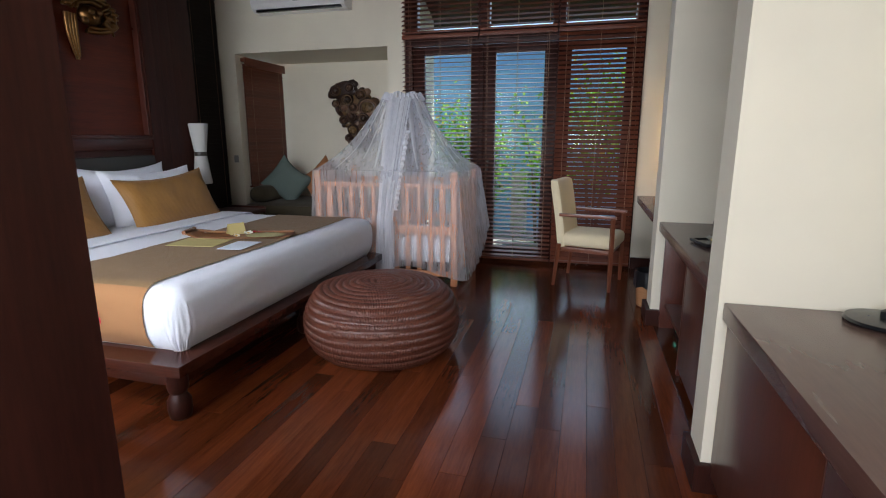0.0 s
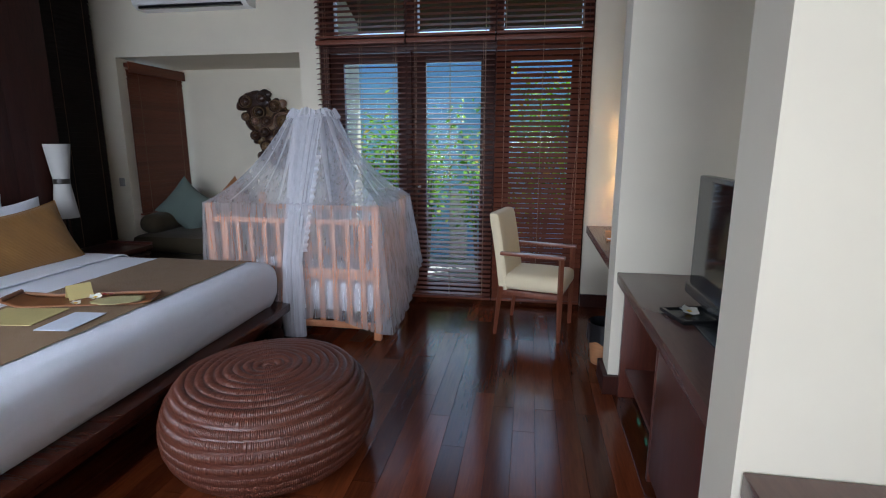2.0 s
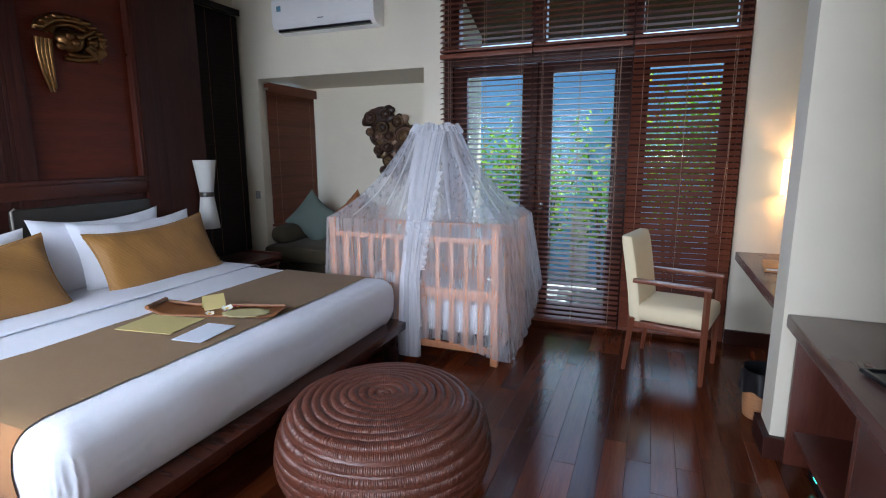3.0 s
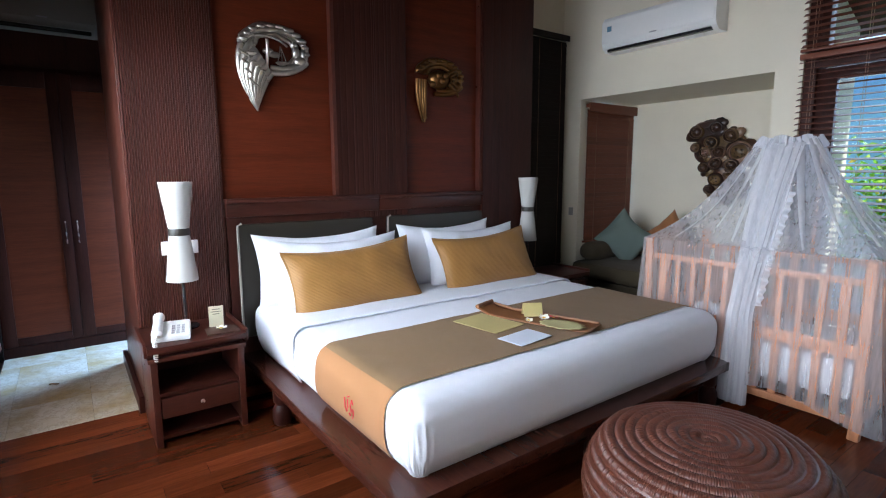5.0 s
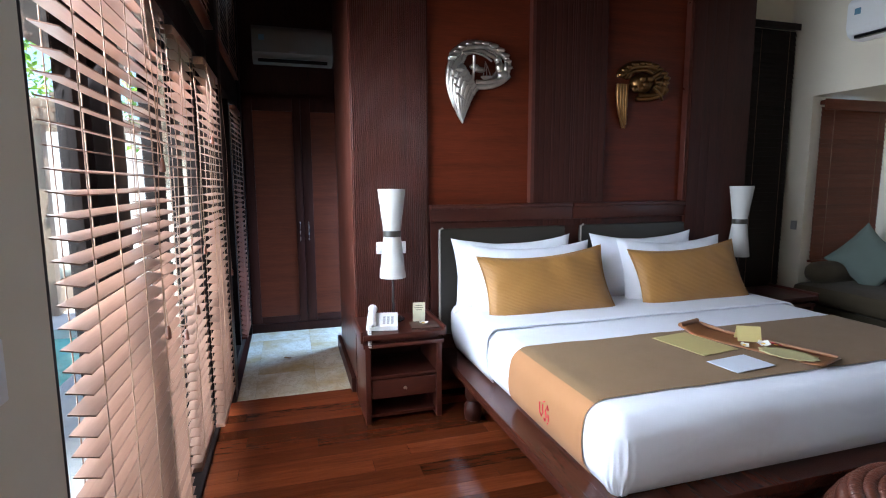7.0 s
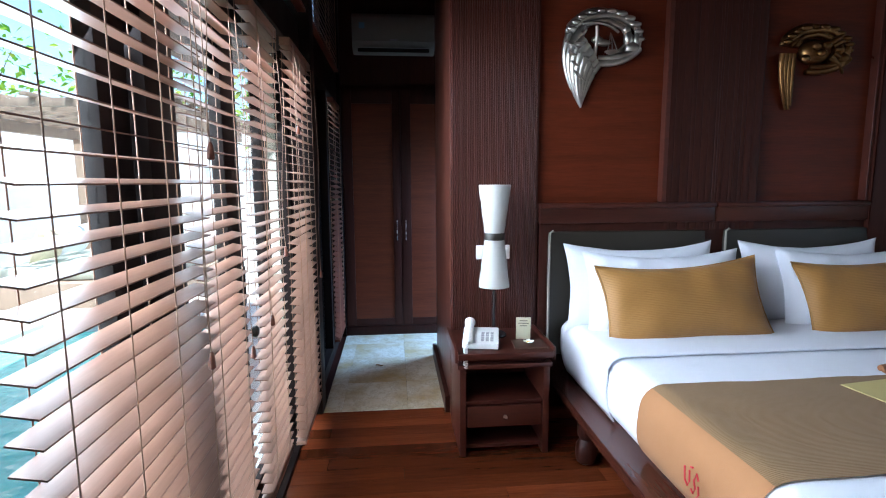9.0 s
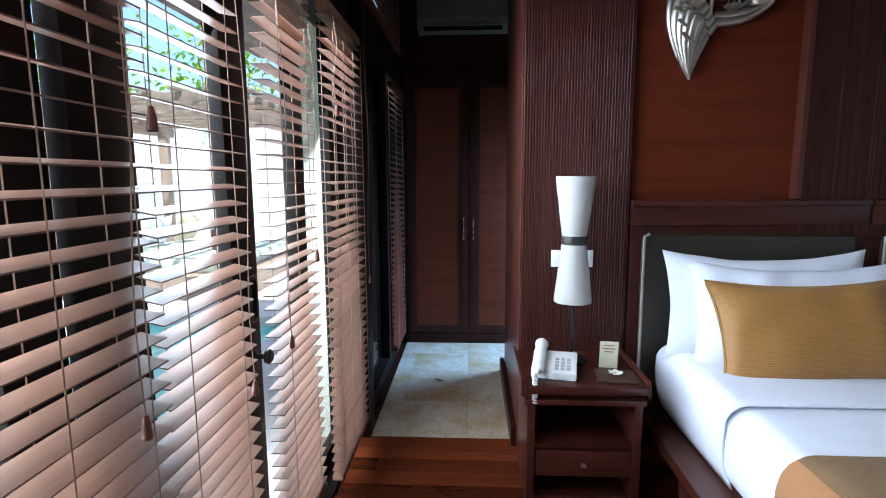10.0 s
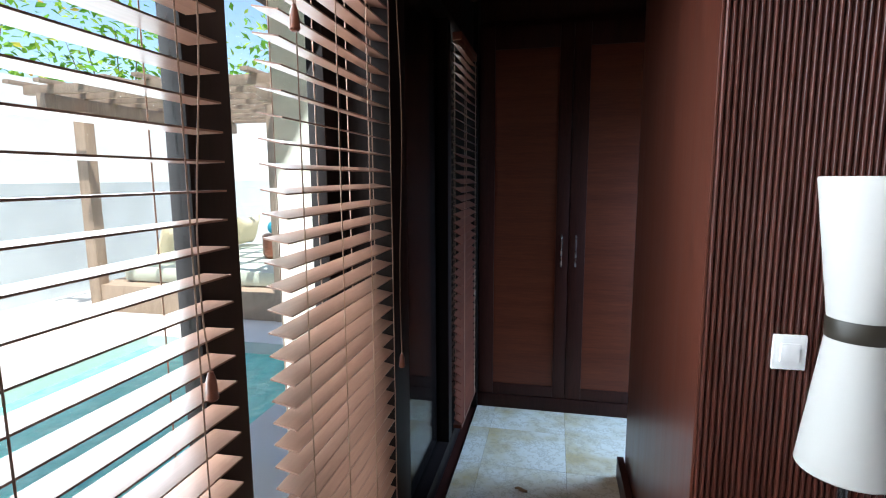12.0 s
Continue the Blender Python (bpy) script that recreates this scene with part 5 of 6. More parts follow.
part("plate", softbox(bmesh.new(), (-0.095, -0.095, 0), (0.095, 0.095, 0.014), 0.006, (8, 8, 2)), BLACK, dish)
part("rim", boxes(((-0.10, -0.10, 0.006), (0.10, -0.085, 0.022)), ((-0.10, 0.085, 0.006), (0.10, 0.10, 0.022)), ((-0.10, -0.085, 0.006), (-0.085, 0.085, 0.022)), ((0.085, -0.085, 0.006), (0.10, 0.085, 0.022)), bev=0.003), BLACK, dish)
frangipani(pose(0.70, 3.11, 0.790, 10, 0, 30), PETAL, YELLOW, "white and yellow frangipani flower on a black dish", 1.3)
remote = thing("remote_control", pose(0.61, 2.42, 0.773, 0, 0, 70), "slim white remote control on the desk", "remote")
part("body", boxes(((-0.07, -0.02, 0), (0.07, 0.02, 0.018)), bev=0.005), WHITE, remote)
# strip of sockets under the desk with small green lights
ps = thing("power_strip", pose(0.70, 3.48, 0.0, 0, 0, 90), "black power strip with green indicator lights under the desk", "power strip")
part("body", boxes(((-0.30, -0.04, 0), (0.30, 0.04, 0.05)), bev=0.006), BLACK, ps)
gm, gnt, gb = nodes("green_indicator")
gb.inputs["Base Color"].default_value, gb.inputs["Emission Color"].default_value, gb.inputs["Emission Strength"].default_value = (0.05, 0.5, 0.35, 1), (0.1, 1.0, 0.65, 1), 1.2
for k in range(3):
    part("light", boxes(((-0.24 + 0.2 * k, 0.036, 0.046), (-0.19 + 0.2 * k, 0.043, 0.054)), bev=0.002), gm, ps, "small green light")

# lit desk lamp, books and bin by the writing desk
WARMSHADE, wnt, wb = nodes("lit_cream_shade")
wb.inputs["Base Color"].default_value, wb.inputs["Emission Color"].default_value, wb.inputs["Emission Strength"].default_value = (0.8, 0.66, 0.42, 1), (1.0, 0.66, 0.30, 1), 1.1
dl = thing("wall_lamp", pose(0.86, 5.55, 1.365), "lit cream cylinder wall lamp above the writing desk", "lamp")
part("shade", lathe(bmesh.new(), [(0.092, -0.13), (0.095, -0.13), (0.095, 0.13), (0.092, 0.13)], 28, cap=False), WARMSHADE, dl, "glowing cream shade")
part("bracket", boxes(((-0.015, 0.0, -0.02), (0.015, 0.10, 0.02)), bev=0.003), STEEL, dl)
part("back_plate", boxes(((-0.04, 0.088, -0.06), (0.04, 0.10, 0.06)), bev=0.003), STEEL, dl)
bulb = new("wall_lamp_bulb", bpy.data.lights.new("wall_lamp_bulb", "POINT"))
bulb.data.energy, bulb.data.color, bulb.data.shadow_soft_size = 3.2, (1.0, 0.62, 0.30), 0.04
bulb.matrix_world = pose(0.86, 5.55, 1.365)
bk = thing("stationery_folder", pose(0.72, 5.02, 0.772, 0, 0, 84), "orange-brown stationery folder and papers on the desk", "folder")
part("cover", boxes(((-0.15, -0.11, 0), (0.15, 0.11, 0.012)), bev=0.003), plain("tan_board", (0.45, 0.2, 0.06), 0.5), bk)
part("pages", boxes(((-0.14, -0.10, 0.012), (0.14, 0.10, 0.024))), WHITE, bk)
part("top_cover", boxes(((-0.15, -0.11, 0.024), (0.15, 0.11, 0.034)), bev=0.003), plain("tan_board_top", (0.45, 0.2, 0.06), 0.5), bk)
bin_ = thing("waste_bin", pose(0.56, 4.36, 0), "woven tan waste bin lined with a black bag", "bin")
part("basket", lathe(bmesh.new(), [(0.085, 0), (0.10, 0.01), (0.125, 0.29), (0.118, 0.29), (0.095, 0.02)], 28, cap=False), wood("bin_cane", (0.30, 0.13, 0.05), (0.46, 0.22, 0.10), (2, 2, 40), (0.5, 0.6)), bin_)
part("base", lathe(bmesh.new(), [(0.095, 0.002), (0.095, 0.014)], 28), CHAIRWOOD, bin_)
bm = sheet(bmesh.new(), lambda u, v: Vector(((0.128 + 0.006 * math.sin(9 * 6.283 * u) * v) * math.cos(6.2832 * u), (0.128 + 0.006 * math.sin(9 * 6.283 * u) * v) * math.sin(6.2832 * u), 0.30 - 0.13 * v + 0.012 * math.sin(6.283 * 5 * u) * v)), 72, 6, close_u=True)
part("bag", bm, plain("black_bag", (0.01, 0.01, 0.011), 0.3), bin_, "black plastic bag over the rim")
part("bag_inside", lathe(bmesh.new(), [(0.116, 0.30), (0.10, 0.05), (0.02, 0.04)], 28, cap=False), plain("black_bag_inside", (0.01, 0.01, 0.011), 0.3), bin_)


# ---- air conditioners ----
def air_conditioner(m, w, label, shell=None):
    shell = shell or WHITE
    a = thing("air_conditioner", m, label, "air conditioner")
    bm = bmesh.new()
    prof = [(0.0, 0.0), (0.13, 0.0), (0.185, 0.035), (0.205, 0.09), (0.205, 0.28), (0.17, 0.325), (0.0, 0.33)]
    L = [bm.verts.new((-w / 2, y, z)) for y, z in prof]
    R = [bm.verts.new((w / 2, y, z)) for y, z in prof]
    for k in range(len(prof)):
        j = (k + 1) % len(prof)
        bm.faces.new((L[k], L[j], R[j], R[k]))
    bm.faces.new(L)
    bm.faces.new(R[::-1])
    part("casing", bm, shell, a)
    part("front_panel", boxes(((-w / 2 + 0.012, 0.203, 0.075), (w / 2 - 0.012, 0.211, 0.285)), bev=0.004), shell, a)
    part("outlet", boxes(((-w / 2 + 0.05, 0.125, -0.003), (w / 2 - 0.05, 0.175, 0.024)), bev=0.002), BLACK, a, "dark air outlet", m=pose(0, 0, 0.004))
    part("flap", boxes(((-w / 2 + 0.05, 0.170, 0.022), (w / 2 - 0.05, 0.196, 0.029)), bev=0.002), shell, a, m=pose(0, 0, 0.004))
    part("badge", boxes(((-0.035, 0.211, 0.085), (0.035, 0.2122, 0.095))), plain("grey_badge", (0.25, 0.26, 0.28), 0.5), a)
    part("sticker", boxes(((w / 2 - 0.115, 0.211, 0.185), (w / 2 - 0.065, 0.2122, 0.235))), plain("blue_sticker", (0.12, 0.25, 0.34), 0.5), a, "small blue sticker")
    return a


air_conditioner(pose(-3.155, 5.65, 2.735, 0, 0, 180), 1.14, "white split air conditioner on the cream wall")
# the dark of the passage is put into this unit's casing colour
air_conditioner(pose(-5.86, 0.91, 2.70, 0, 0, -90), 0.75, "split air conditioner above the wardrobe, its grey standing in for shade", plain("shaded_plastic", (0.19, 0.185, 0.165), 0.5))

# ---- window seat ----
so = thing("window_seat", pose(0, 0, 0), "olive cloth daybed built into the wall recess", "daybed")
part("base", softbox(bmesh.new(), (-4.12, 5.60, 0.0), (-2.19, 6.61, 0.36), 0.02, (14, 8, 4), 0.003, 4), OLIVE, so)
part("mattress", softbox(bmesh.new(), (-4.12, 5.54, 0.36), (-2.19, 6.61, 0.56), 0.07, (18, 10, 5), 0.006, 4), OLIVE, so)
bm = bmesh.new()
softbox(bm, (-4.10, 5.62, 0.55), (-3.86, 6.55, 0.76), 0.10, (6, 12, 6), 0.006, 5)
lone("bolster", bm, OLIVE, "olive cloth bolster on the window seat", "cushion")
lone("cushion", pillow(bmesh.new(), 0.50, 0.50, 0.17, seed=31), TEAL, "grey-green square cushion on the window seat", "cushion", pose(-3.78, 6.08, 0.80, -18, 40, 25))
lone("cushion", pillow(bmesh.new(), 0.50, 0.50, 0.17, seed=35), RUST, "rust-brown square cushion on the window seat", "cushion", pose(-3.42, 6.30, 0.80, -18, -38, 5))

CARVED, cnt, cb = nodes("carved_dark_wood")
cg = cnt.nodes.new("ShaderNodeNewGeometry")
cnt.links.new(mixed(cnt, noise_tex(cnt, coords(cnt, (1, 1, 1)), 70, 4), ramp(cnt, cg.outputs["Random Per Island"], [(0.0, (0.018, 0.008, 0.005)), (0.5, (0.075, 0.030, 0.017)), (0.75, (0.26, 0.16, 0.05)), (1.0, (0.48, 0.28, 0.21))]), (0.02, 0.01, 0.007)), cb.inputs["Base Color"])
cb.inputs["Roughness"].default_value = 0.36

# carved wall piece of clustered round bosses on short wooden lobes, kept as one plain shape
bm = bmesh.new()
rng = random.Random(8)
BOSSES = ((0.24, 0.30, 0.075), (0.05, 0.34, 0.07), (-0.10, 0.25, 0.075), (0.08, 0.19, 0.075), (-0.19, 0.07, 0.12), (0.0, 0.06, 0.065), (0.14, 0.08, 0.06), (0.24, 0.13, 0.055), (0.04, -0.06, 0.07), (-0.13, -0.07, 0.07), (0.14, -0.10, 0.06), (-0.10, -0.19, 0.065), (0.02, -0.21, 0.075), (-0.20, -0.24, 0.055), (-0.21, -0.37, 0.06), (-0.07, -0.33, 0.07), (0.08, -0.33, 0.055), (-0.10, -0.45, 0.05))
for x, z, r in BOSSES:
    for k in range(3):
        dx, dz = rng.uniform(-0.06, 0.06), rng.uniform(-0.06, 0.06)
        bmesh.ops.create_icosphere(bm, subdivisions=2, radius=r * 0.85, matrix=pose(x + dx, 0.02, z + dz, 0, rng.uniform(0, 90), 0) @ Matrix.Diagonal((1.2, 0.5, 0.85, 1)))
    deep = rng.uniform(0.04, 0.075)
    mm = pose(x, 0, z, -90 + rng.uniform(-14, 14), rng.uniform(-14, 14), 0)
    lathe(bm, [(r, 0.0), (r, deep), (r * 0.9, deep + 0.012), (r * 0.78, deep + 0.012), (r * 0.72, deep)], 20, mm)
    lathe(bm, [(r * 0.70, deep - 0.002), (r * 0.55, deep + 0.02), (r * 0.3, deep + 0.03), (r * 0.05, deep + 0.034)], 16, mm)
    for k in range(5):
        a = k * 1.257
        bmesh.ops.create_icosphere(bm, subdivisions=1, radius=r * 0.14, matrix=mm @ pose(0.36 * r * math.cos(a), 0.36 * r * math.sin(a), deep + 0.028))
for x, z, r in ((0.12, 0.28, 0.16), (-0.06, 0.14, 0.17), (0.12, 0.08, 0.15), (-0.02, -0.06, 0.15), (-0.03, -0.22, 0.14), (-0.09, -0.36, 0.12)):
    bmesh.ops.create_icosphere(bm, subdivisions=3, radius=r, matrix=pose(x, 0.005, z) @ Matrix.Diagonal((1.05, 0.22, 0.95, 1)))
for x, z, w, h, a in ((0.14, 0.37, 0.09, 0.035, 8), (-0.25, -0.05, 0.06, 0.025, 15), (-0.26, -0.31, 0.05, 0.02, 0)):
    lobe = bmesh.new()
    box(lobe, (-w, 0.0, -h), (w, 0.05, h), 0.012)
    lobe.transform(pose(x, 0, z, 0, a, 0))
    me = bpy.data.meshes.new("lobe")
    lobe.to_mesh(me)
    bm.from_mesh(me)
lone("carved_wall_piece", bm, CARVED, "dark carved wooden wall piece with golden round bosses", "wall relief", pose(-3.02, 6.60, 1.68, 0, 0, 180) @ Matrix.Diagonal((1.08, 1, 0.97, 1)))

# ---- wardrobe in the passage ----
wd = thing("wardrobe", pose(0, 0, 0), "tall dark wooden wardrobe with three red veneer doors", "wardrobe")
part("body", boxes(((-6.42, 0.40, 0.0), (-5.83, 2.06, 2.42)), bev=0.003), DARKWOOD, wd)
part("plinth", boxes(((-5.83, 0.40, 0.0), (-5.79, 2.06, 0.09)), bev=0.003), DARKWOOD, wd)
for y0, y1, hy in ((0.405, 0.955, 0.915), (0.96, 1.505, 1.0), (1.51, 2.055, 1.55)):
    d = part("door", boxes(((-5.83, y0, 0.095), (-5.795, y0 + 0.095, 2.38)), ((-5.83, y1 - 0.075, 0.095), (-5.795, y1, 2.38)), ((-5.83, y0 + 0.095, 0.095), (-5.795, y1 - 0.075, 0.165)), ((-5.83, y0 + 0.095, 2.25), (-5.795, y1 - 0.075, 2.38)), bev=0.003), DARKWOOD, wd)
    part("panel", boxes(((-5.828, y0 + 0.095, 0.165), (-5.806, y1 - 0.075, 2.25))), DOORWOOD, d, "red-brown veneer panel")
    part("handle", tube(bmesh.new(), [(-5.795, hy, 0.95), (-5.765, hy, 0.955), (-5.765, hy, 1.135), (-5.795, hy, 1.14)], 0.005, 6), STEEL, d, "thin steel bar handle")

# ---- floors: planks and stone tiles ----
rng = random.Random(5)
nearest, joined = [], bmesh.new()
PW = 0.118
col, x = 0, -4.06
planks = []
while x < 1.15:
    y = -1.7 - rng.uniform(0, 1.2)
    while y < NORTH_Y + 0.4:
        L = rng.uniform(0.9, 2.1)
        y0, y1 = max(y, -1.7), min(y + L, 5.9)
        if y1 - y0 > 0.05:
            planks.append((x, y0, min(x + PW, 1.15), y1))
        y += L
    x += PW
hidden = lambda p: (p[2] < -1.9 and p[1] > 2.0) or p[0] > 0.62 or p[3] < 0.1
shown = [p for p in planks if not hidden(p)]
for x0, y0, x1, y1 in planks:
    if y0 < 0.19 and x1 < -1.1:
        y0 = 0.19
        if y1 < 0.25:
            continue
    if hidden((x0, y0, x1, y1)) or len(nearest) >= 300:
        box(joined, (x0 + 0.0006, y0 + 0.0006, -0.012), (x1 - 0.0006, y1 - 0.0006, 0.0))
    else:
        nearest.append(part("plank", boxes(((x0 + 0.0006, y0 + 0.0006, -0.012), (x1 - 0.0006, y1 - 0.0006, 0.0)), bev=0.0009), FLOORWOOD, floor, smooth=False))
tagged(part("planks_out_of_the_way", joined, FLOORWOOD, floor, smooth=False), kind="stuff")
stone = structure("floor_passage", boxes(((-5.9, 0.2, -0.2), (-4.06, 1.36, -0.012)), ((-6.45, 1.36, -0.2), (-5.10, 2.6, -0.012))), DARKWOOD, "dark bed below cream stone tiles", "floor")
for i, (x0, x1) in enumerate(((-5.85, -5.50), (-5.50, -5.10), (-5.10, -4.55), (-4.55, -4.06))):
    for j, (y0, y1) in enumerate(((0.40, 0.52), (0.52, 0.96), (0.96, 1.238 if i > 1 else 1.38)) + (((1.38, 1.8), (1.8, 2.22), (2.22, 2.6)) if i < 2 else ())):
        part("tile", boxes(((x0 + 0.0005, y0 + 0.0005, -0.012), (x1 - 0.0005, y1 - 0.0005, 0.002)), bev=0.0007), TILE, stone, smooth=False)
leaf = sheet(bmesh.new(), lambda u, v: Vector((0.05 * (2 * u - 1), 0.022 * (2 * v - 1) * math.sin(math.pi * (0.06 + 0.88 * u)), 0.006 + 0.012 * abs(2 * v - 1) + 0.004 * math.sin(7 * u))), 10, 4)
thicken(lone("fallen_leaf", leaf, plain("dry_brown_leaf", (0.20, 0.09, 0.02), 0.7), "curled dry brown leaf on the stone floor", "leaf", pose(-4.893, 0.745, 0.002, 0, 0, 70) @ Matrix.Diagonal((0.65, 0.65, 0.65, 1))), 0.002)


# ---- outside ----
structure("ground", boxes(((-60, -60, -0.5), (60, 60, -0.32))), paint("garden_soil", (0.16, 0.13, 0.09), 0.9, 0.3), "bare brown garden soil", "ground")
structure("pavement_north", boxes(((-5.5, 5.9, -0.32), (2.5, 8.1, -0.10))), paint("grey_paving", (0.34, 0.34, 0.33), 0.7, 0.15), "grey stone paving of the small court", "pavement")
# the blue light of the sky is put into the court walls' paint
structure("wall_court", boxes(((-6.0, 8.1, -0.4), (3.0, 8.3, 2.62))), paint("skylit_render", (0.30, 0.57, 0.93), 0.8, 0.12), "rendered court wall tinted with blue sky light", "wall")
structure("wall_court_side", boxes(((2.5, 5.9, -0.4), (2.7, 8.1, 2.45)), ((-5.2, 6.85, -0.4), (-5.0, 8.1, 2.45))), paint("skylit_render_side", (0.30, 0.57, 0.93), 0.8, 0.12), "rendered side walls of the court tinted with blue sky light", "wall")
bm = boxes(((-5.2, 5.86, 3.2), (2.6, 6.95, 3.3)))
for v in bm.verts:
    v.co.z -= 0.45 * (v.co.y - 5.86) / 1.09
structure("eave_north", bm, DARKWOOD, "dark timber roof eave over the garden doors", "roof")
# added board that blocks the bright garden so the passage glass looks black
structure("screen_passage", boxes(((-5.17, 0.245, 0.1), (-4.21, 0.285, 2.25))), BLACKWOOD, "added almost black backing that darkens the passage window glass", "wall")
structure("eave_south", boxes(((-6.8, -1.25, 2.75), (-0.9, 0.2, 2.85))), DARKWOOD, "dark timber roof eave over the pool terrace", "roof")

LEAF, lnt, lb = nodes("garden_leaf")
oi = lnt.nodes.new("ShaderNodeNewGeometry")
lnt.links.new(ramp(lnt, oi.outputs["Random Per Island"], [(0.0, (0.07, 0.20, 0.02)), (0.5, (0.16, 0.38, 0.04)), (0.9, (0.40, 0.58, 0.08)), (1.0, (0.55, 0.30, 0.06))]), lb.inputs["Base Color"])
lb.inputs["Roughness"].default_value, lb.inputs["Specular IOR Level"].default_value = 0.6, 0.15
ltr, lmx = lnt.nodes.new("ShaderNodeBsdfTranslucent"), lnt.nodes.new("ShaderNodeMixShader")
lmx.inputs[0].default_value = 0.45
lnt.links.new(lb.inputs["Base Color"].links[0].from_socket, ltr.inputs[0])
for a, c in ((lb.outputs[0], lmx.inputs[1]), (ltr.outputs[0], lmx.inputs[2]), (lmx.outputs[0], lnt.nodes["Material Output"].inputs[0])):
    lnt.links.new(a, c)
BARK = wood("bark", (0.10, 0.07, 0.05), (0.20, 0.15, 0.11), (4, 4, 1), (0.8, 0.95), 0.5)


def shrub(m, height, spread, leaves, size, seed, label, category="shrub", bare=0.25):
    t = thing(category.replace(" ", "_"), m, label, category)
    rng = random.Random(seed)
    stems, tips = bmesh.new(), []
    for k in range(7):
        a, ln = rng.uniform(0, 6.28), rng.uniform(0.6, 1.0) * height
        top = Vector((spread * rng.uniform(0.2, 1) * math.cos(a), spread * rng.uniform(0.2, 1) * math.sin(a), ln))
        pts = [Vector((0.03 * math.cos(a), 0.03 * math.sin(a), 0)), top * 0.4 + Vector((0, 0, 0.15 * ln)), top]
        tube(stems, pts, [0.018 * height / 2, 0.011 * height / 2, 0.004], 5)
        tips += [pts[1].lerp(pts[2], q) for q in (0.1, 0.35, 0.6, 0.8, 1.0)]
    part("stems", stems, BARK, t)
    verts, faces = [], []
    for k in range(leaves):
        c = rng.choice(tips) + Vector((rng.gauss(0, spread * 0.3), rng.gauss(0, spread * 0.3), rng.gauss(0, height * 0.10)))
        if c.z < bare * height:
            c.z = bare * height + rng.uniform(0, height * 0.3)
        R = Euler((rng.uniform(-0.9, 0.9), rng.uniform(-0.9, 0.9), rng.uniform(0, 6.28))).to_matrix()
        s = size * rng.uniform(0.6, 1.3)
        i = len(verts)
        verts += [c + R @ (Vector(p) * s) for p in ((-0.5, 0, 0), (0, 0.26, 0.06), (0.55, 0, -0.05), (0, -0.26, 0.06))]
        faces += [(i, i + 1, i + 2), (i, i + 2, i + 3)]
    me = bpy.data.meshes.new("leaves")
    me.from_pydata(verts, [], faces)
    me.materials.append(LEAF)
    ob = new("leaves", me)
    ob.parent = t
    tagged(ob, kind="stuff")
    return t


for k, (x, y, h, sp, n) in enumerate(((-1.85, 7.2, 2.0, 0.42, 700), (-1.3, 7.35, 1.7, 0.35, 420), (-0.62, 7.3, 1.85, 0.36, 420), (0.10, 7.2, 2.3, 0.48, 800), (0.75, 7.3, 2.2, 0.45, 600), (-2.6, 7.3, 2.0, 0.45, 400), (-0.35, 7.2, 1.1, 0.22, 160))):
    shrub(pose(x, y, -0.1), h, sp, int(n * 1.6), 0.09, 20 + k, "leafy green garden shrub against the court wall", "shrub")
pl = thing("garden_pillar", pose(-0.95, 7.85, -0.1), "pale stone garden pillar by the court wall", "pillar")
part("shaft", boxes(((-0.11, -0.11, 0), (0.11, 0.11, 0.95)), bev=0.01), paint("pale_stone", (0.62, 0.60, 0.55), 0.8, 0.2), pl)

# pool terrace
DECK = paint("terrace_stone", (0.66, 0.64, 0.60), 0.6, 0.15)
structure("pavement_terrace", boxes(((-9.0, -1.0, -0.32), (1.0, 0.19, -0.06))), DECK, "pale stone terrace beside the pool", "pavement")
structure("pavement_far", boxes(((-14.0, -5.6, -0.32), (1.0, -3.1, -0.06)), ((-14.0, -3.1, -0.32), (-6.85, -1.0, -0.06)), ((-14.0, -1.0, -0.32), (-9.0, 0.19, -0.06)), ((0.4, -3.1, -0.32), (1.0, -1.0, -0.06))), DECK, "pale stone paving beyond the pool", "pavement")
structure("pool_basin", boxes(((-6.85, -3.1, -1.32), (0.4, -1.0, -1.25))), paint("pool_tile", (0.16, 0.50, 0.44), 0.4, 0.1), "turquoise tiled pool floor", "pool")
WATER, wtn, wtb = nodes("pool_water")
wtb.inputs["Base Color"].default_value, wtb.inputs["Roughness"].default_value = (0.05, 0.42, 0.38, 1), 0.04
wv = noise_tex(wtn, coords(wtn, (1, 1, 1)), 5, 4)
wtn.links.new(mixed(wtn, ranged(wtn, noise_tex(wtn, coords(wtn, (1, 1, 1)), 9, 3), 0, 1), (0.06, 0.47, 0.38), (0.32, 0.84, 0.70)), wtb.inputs["Base Color"])
bump(wtn, wtb, wv, 0.5, 0.05)
structure("water", boxes(((-6.85, -3.1, -0.40), (0.4, -1.0, -0.17))), WATER, "rippled turquoise pool water", "water")
structure("wall_garden", boxes(((-14.0, -5.8, -0.4), (3.0, -5.6, 2.75)), ((-14.2, -5.8, -0.4), (-14.0, 0.2, 2.75))), paint("garden_render", (0.80, 0.80, 0.77), 0.85, 0.15), "pale rendered garden wall beyond the pool", "wall")
# shade along the foot of the garden wall, built as a grey band
structure("wall_dado", boxes(((-14.0, -5.6, -0.06), (3.0, -5.54, 1.45)), bev=0.01), paint("wall_shade_grey", (0.52, 0.56, 0.58), 0.8, 0.2), "grey lower band of the garden wall, standing in for shade", "wall")
structure("wall_pier", boxes(((-4.22, 0.045, -0.06), (-4.0, 0.18, 2.75))), WALL, "cream rendered pier outside the pool doors", "wall")
structure("wall_house_end", boxes(((-6.62, 0.2, -0.4), (-6.58, 1.4, 3.4))), WALL, "cream rendered end wall of the house", "wall")

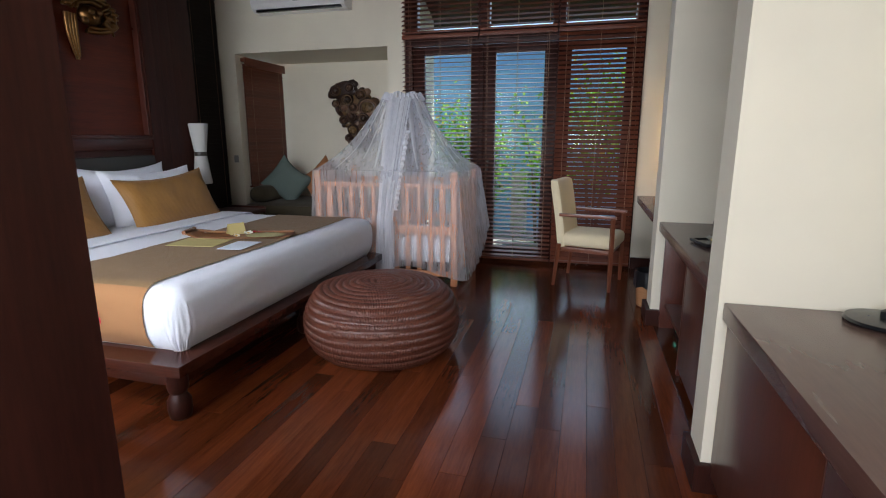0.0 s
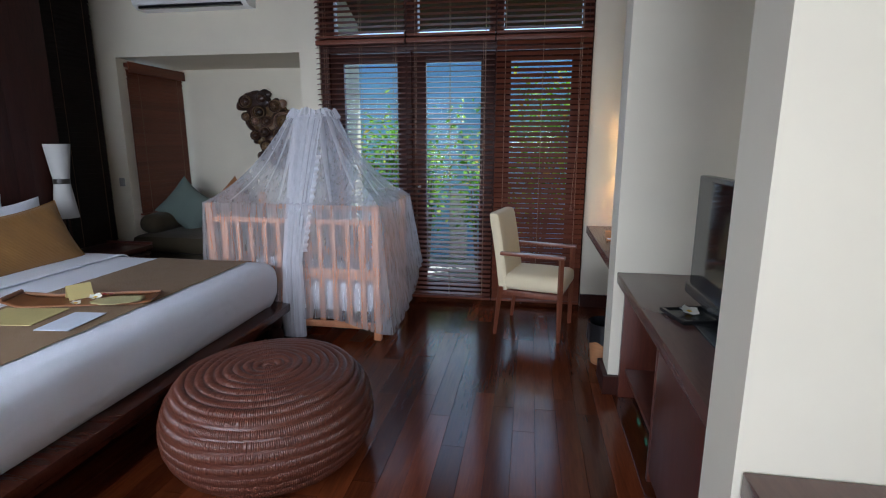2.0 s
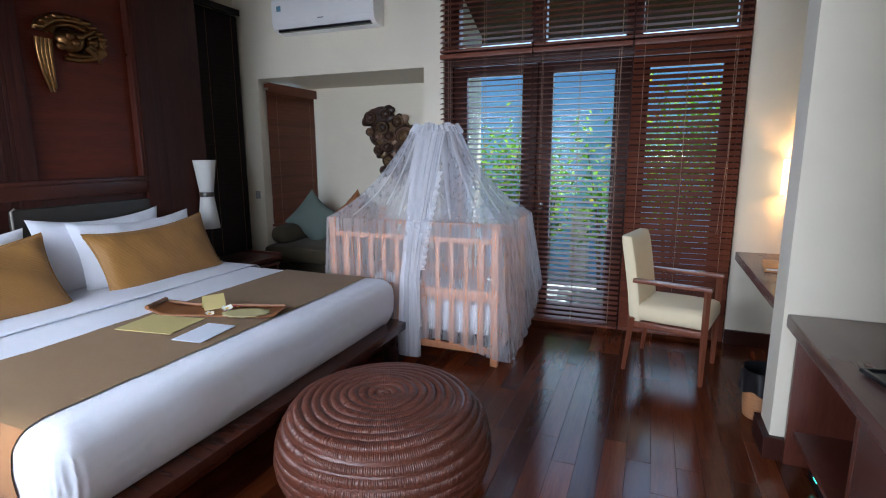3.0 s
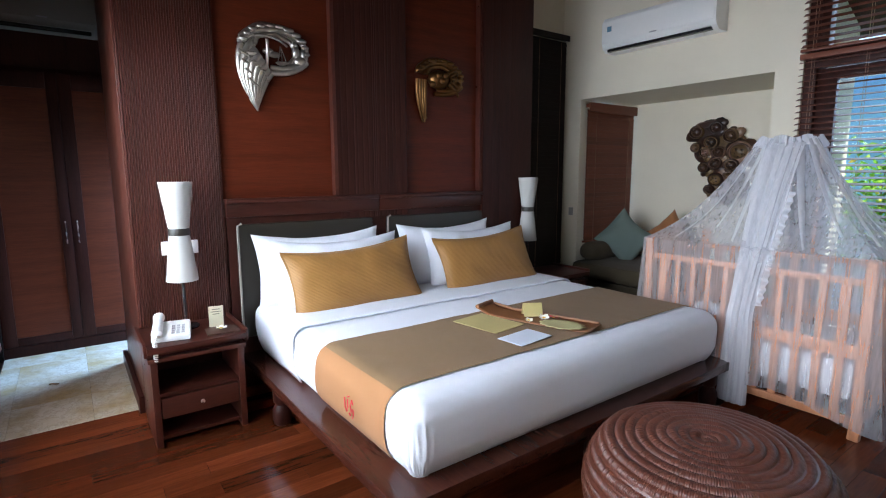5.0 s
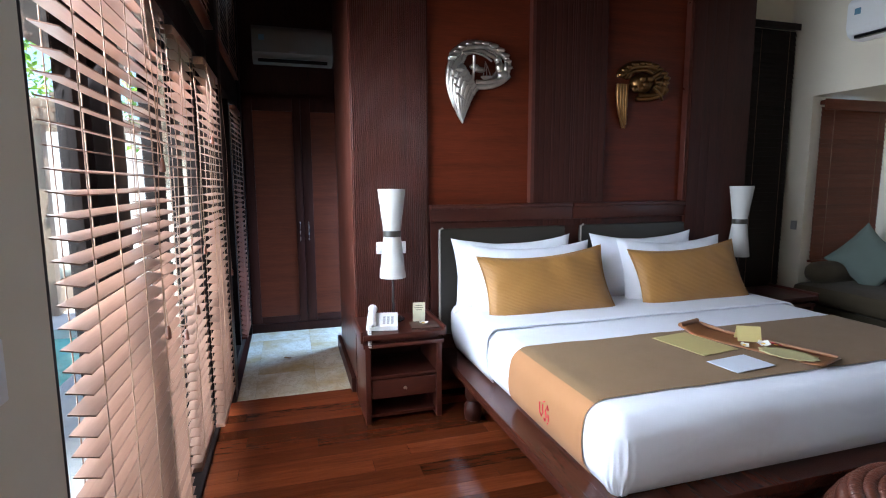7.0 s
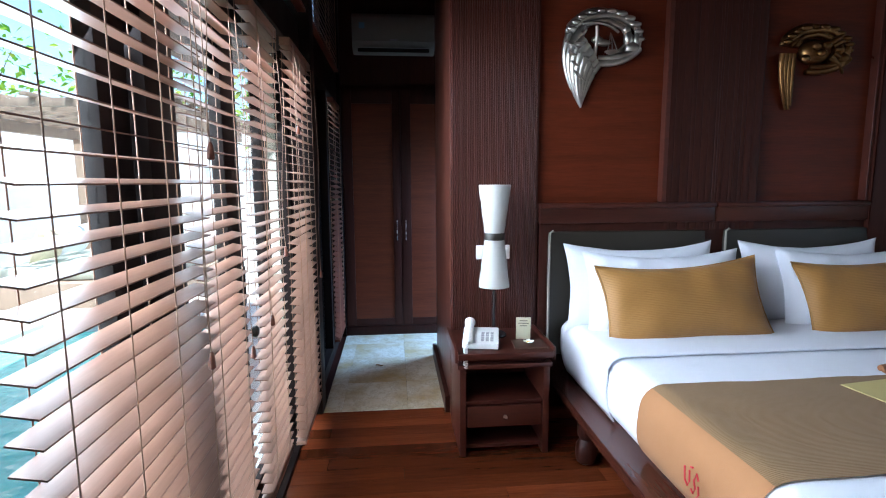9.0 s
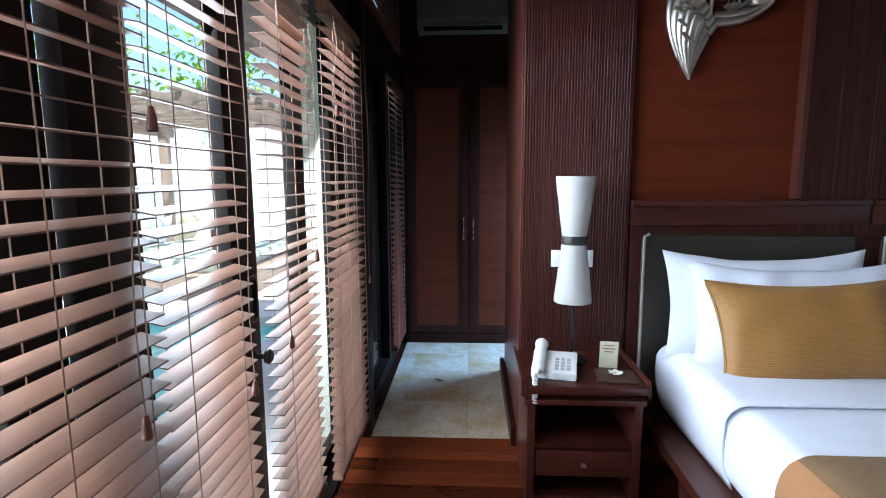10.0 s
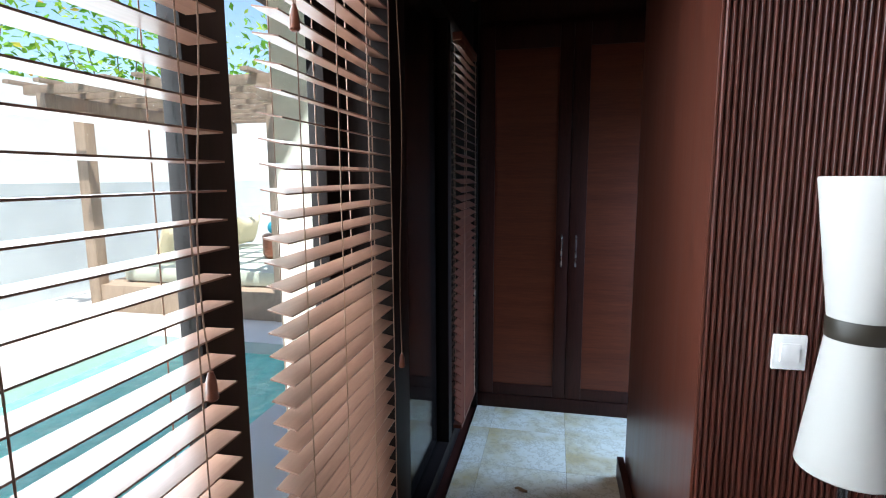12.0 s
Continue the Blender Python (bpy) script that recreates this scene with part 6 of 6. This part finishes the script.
pv = thing("garden_pavilion", pose(-8.9, -3.2, -0.06), "open timber garden pergola with roof battens beside the pool", "pavilion")
PAVWOOD = wood("weathered_timber", (0.24, 0.17, 0.12), (0.42, 0.31, 0.23), (5, 5, 0.5), (0.6, 0.75))
for x in (-1.3, 1.3):
    for y in (-1.2, 1.2):
        part("post", boxes(((x - 0.07, y - 0.07, 0), (x + 0.07, y + 0.07, 2.3)), bev=0.006), PAVWOOD, pv)
for y in (-1.3, 1.3):
    part("beam", boxes(((-1.7, y - 0.06, 2.3), (1.7, y + 0.06, 2.46)), bev=0.005), PAVWOOD, pv)
for k in range(9):
    part("rafter", boxes(((-1.6 + 0.4 * k - 0.035, -1.6, 2.46), (-1.6 + 0.4 * k + 0.035, 1.6, 2.56)), bev=0.004), PAVWOOD, pv)
for k in range(9):
    part("batten", boxes(((-1.8, -1.66 + 0.4 * k, 2.56), (1.8, -1.58 + 0.4 * k, 2.60)), bev=0.004), PAVWOOD, pv)
part("platform", boxes(((-1.35, -1.25, 0.0), (1.35, 1.25, 0.32)), bev=0.008), PAVWOOD, pv)
lone("daybed_mattress", softbox(bmesh.new(), (-10.1, -4.2, 0.26), (-7.75, -2.15, 0.45), 0.05, (10, 10, 3), 0.006), cloth("sage_canvas", (0.55, 0.58, 0.48), (0.5, 0.53, 0.44)), "pale sage mattress on the pavilion platform", "mattress")
for k, (x, y, mt) in enumerate(((-8.2, -3.8, CREAM), (-9.0, -3.9, LINEN), (-9.7, -3.8, CREAM))):
    lone("cushion", pillow(bmesh.new(), 0.6, 0.5, 0.2, 12, seed=50 + k), mt, "pale cushion on the pavilion daybed", "cushion", pose(x, y, 0.70, 20, 0, 180))
bm = lathe(bmesh.new(), [(0.16, 0), (0.2, 0.05), (0.2, 0.30), (0.17, 0.32)], 20)
lone("wicker_basket", bm, CHAIRWOOD, "round brown basket on the pavilion daybed", "basket", pose(-8.75, -2.7, 0.45))
for k, (x, y, h, sp, n) in enumerate(((-3.0, -9.6, 5.5, 1.9, 2600), (-6.5, -9.8, 6.0, 2.0, 2800), (-10.0, -9.6, 5.6, 2.0, 2600), (-13.5, -9.4, 5.8, 2.0, 2400), (-15.6, -6.0, 5.6, 2.0, 2400), (-15.8, -2.5, 5.4, 1.9, 2200), (0.5, -9.5, 5.2, 1.8, 2000))):
    shrub(pose(x, y, -0.32), h, sp, n // 2, 0.22, 60 + k, "leafy green garden tree by the pool wall", "garden tree", 0.45)

lone("rolled_towel", softbox(bmesh.new(), (-0.15, -0.09, 0.0), (0.15, 0.09, 0.16), 0.07, (8, 6, 5), 0.004, 9), cloth("turquoise_towel", (0.05, 0.38, 0.50), (0.04, 0.30, 0.42)), "turquoise towel in the round basket", "towel", pose(-8.75, -2.7, 0.775))
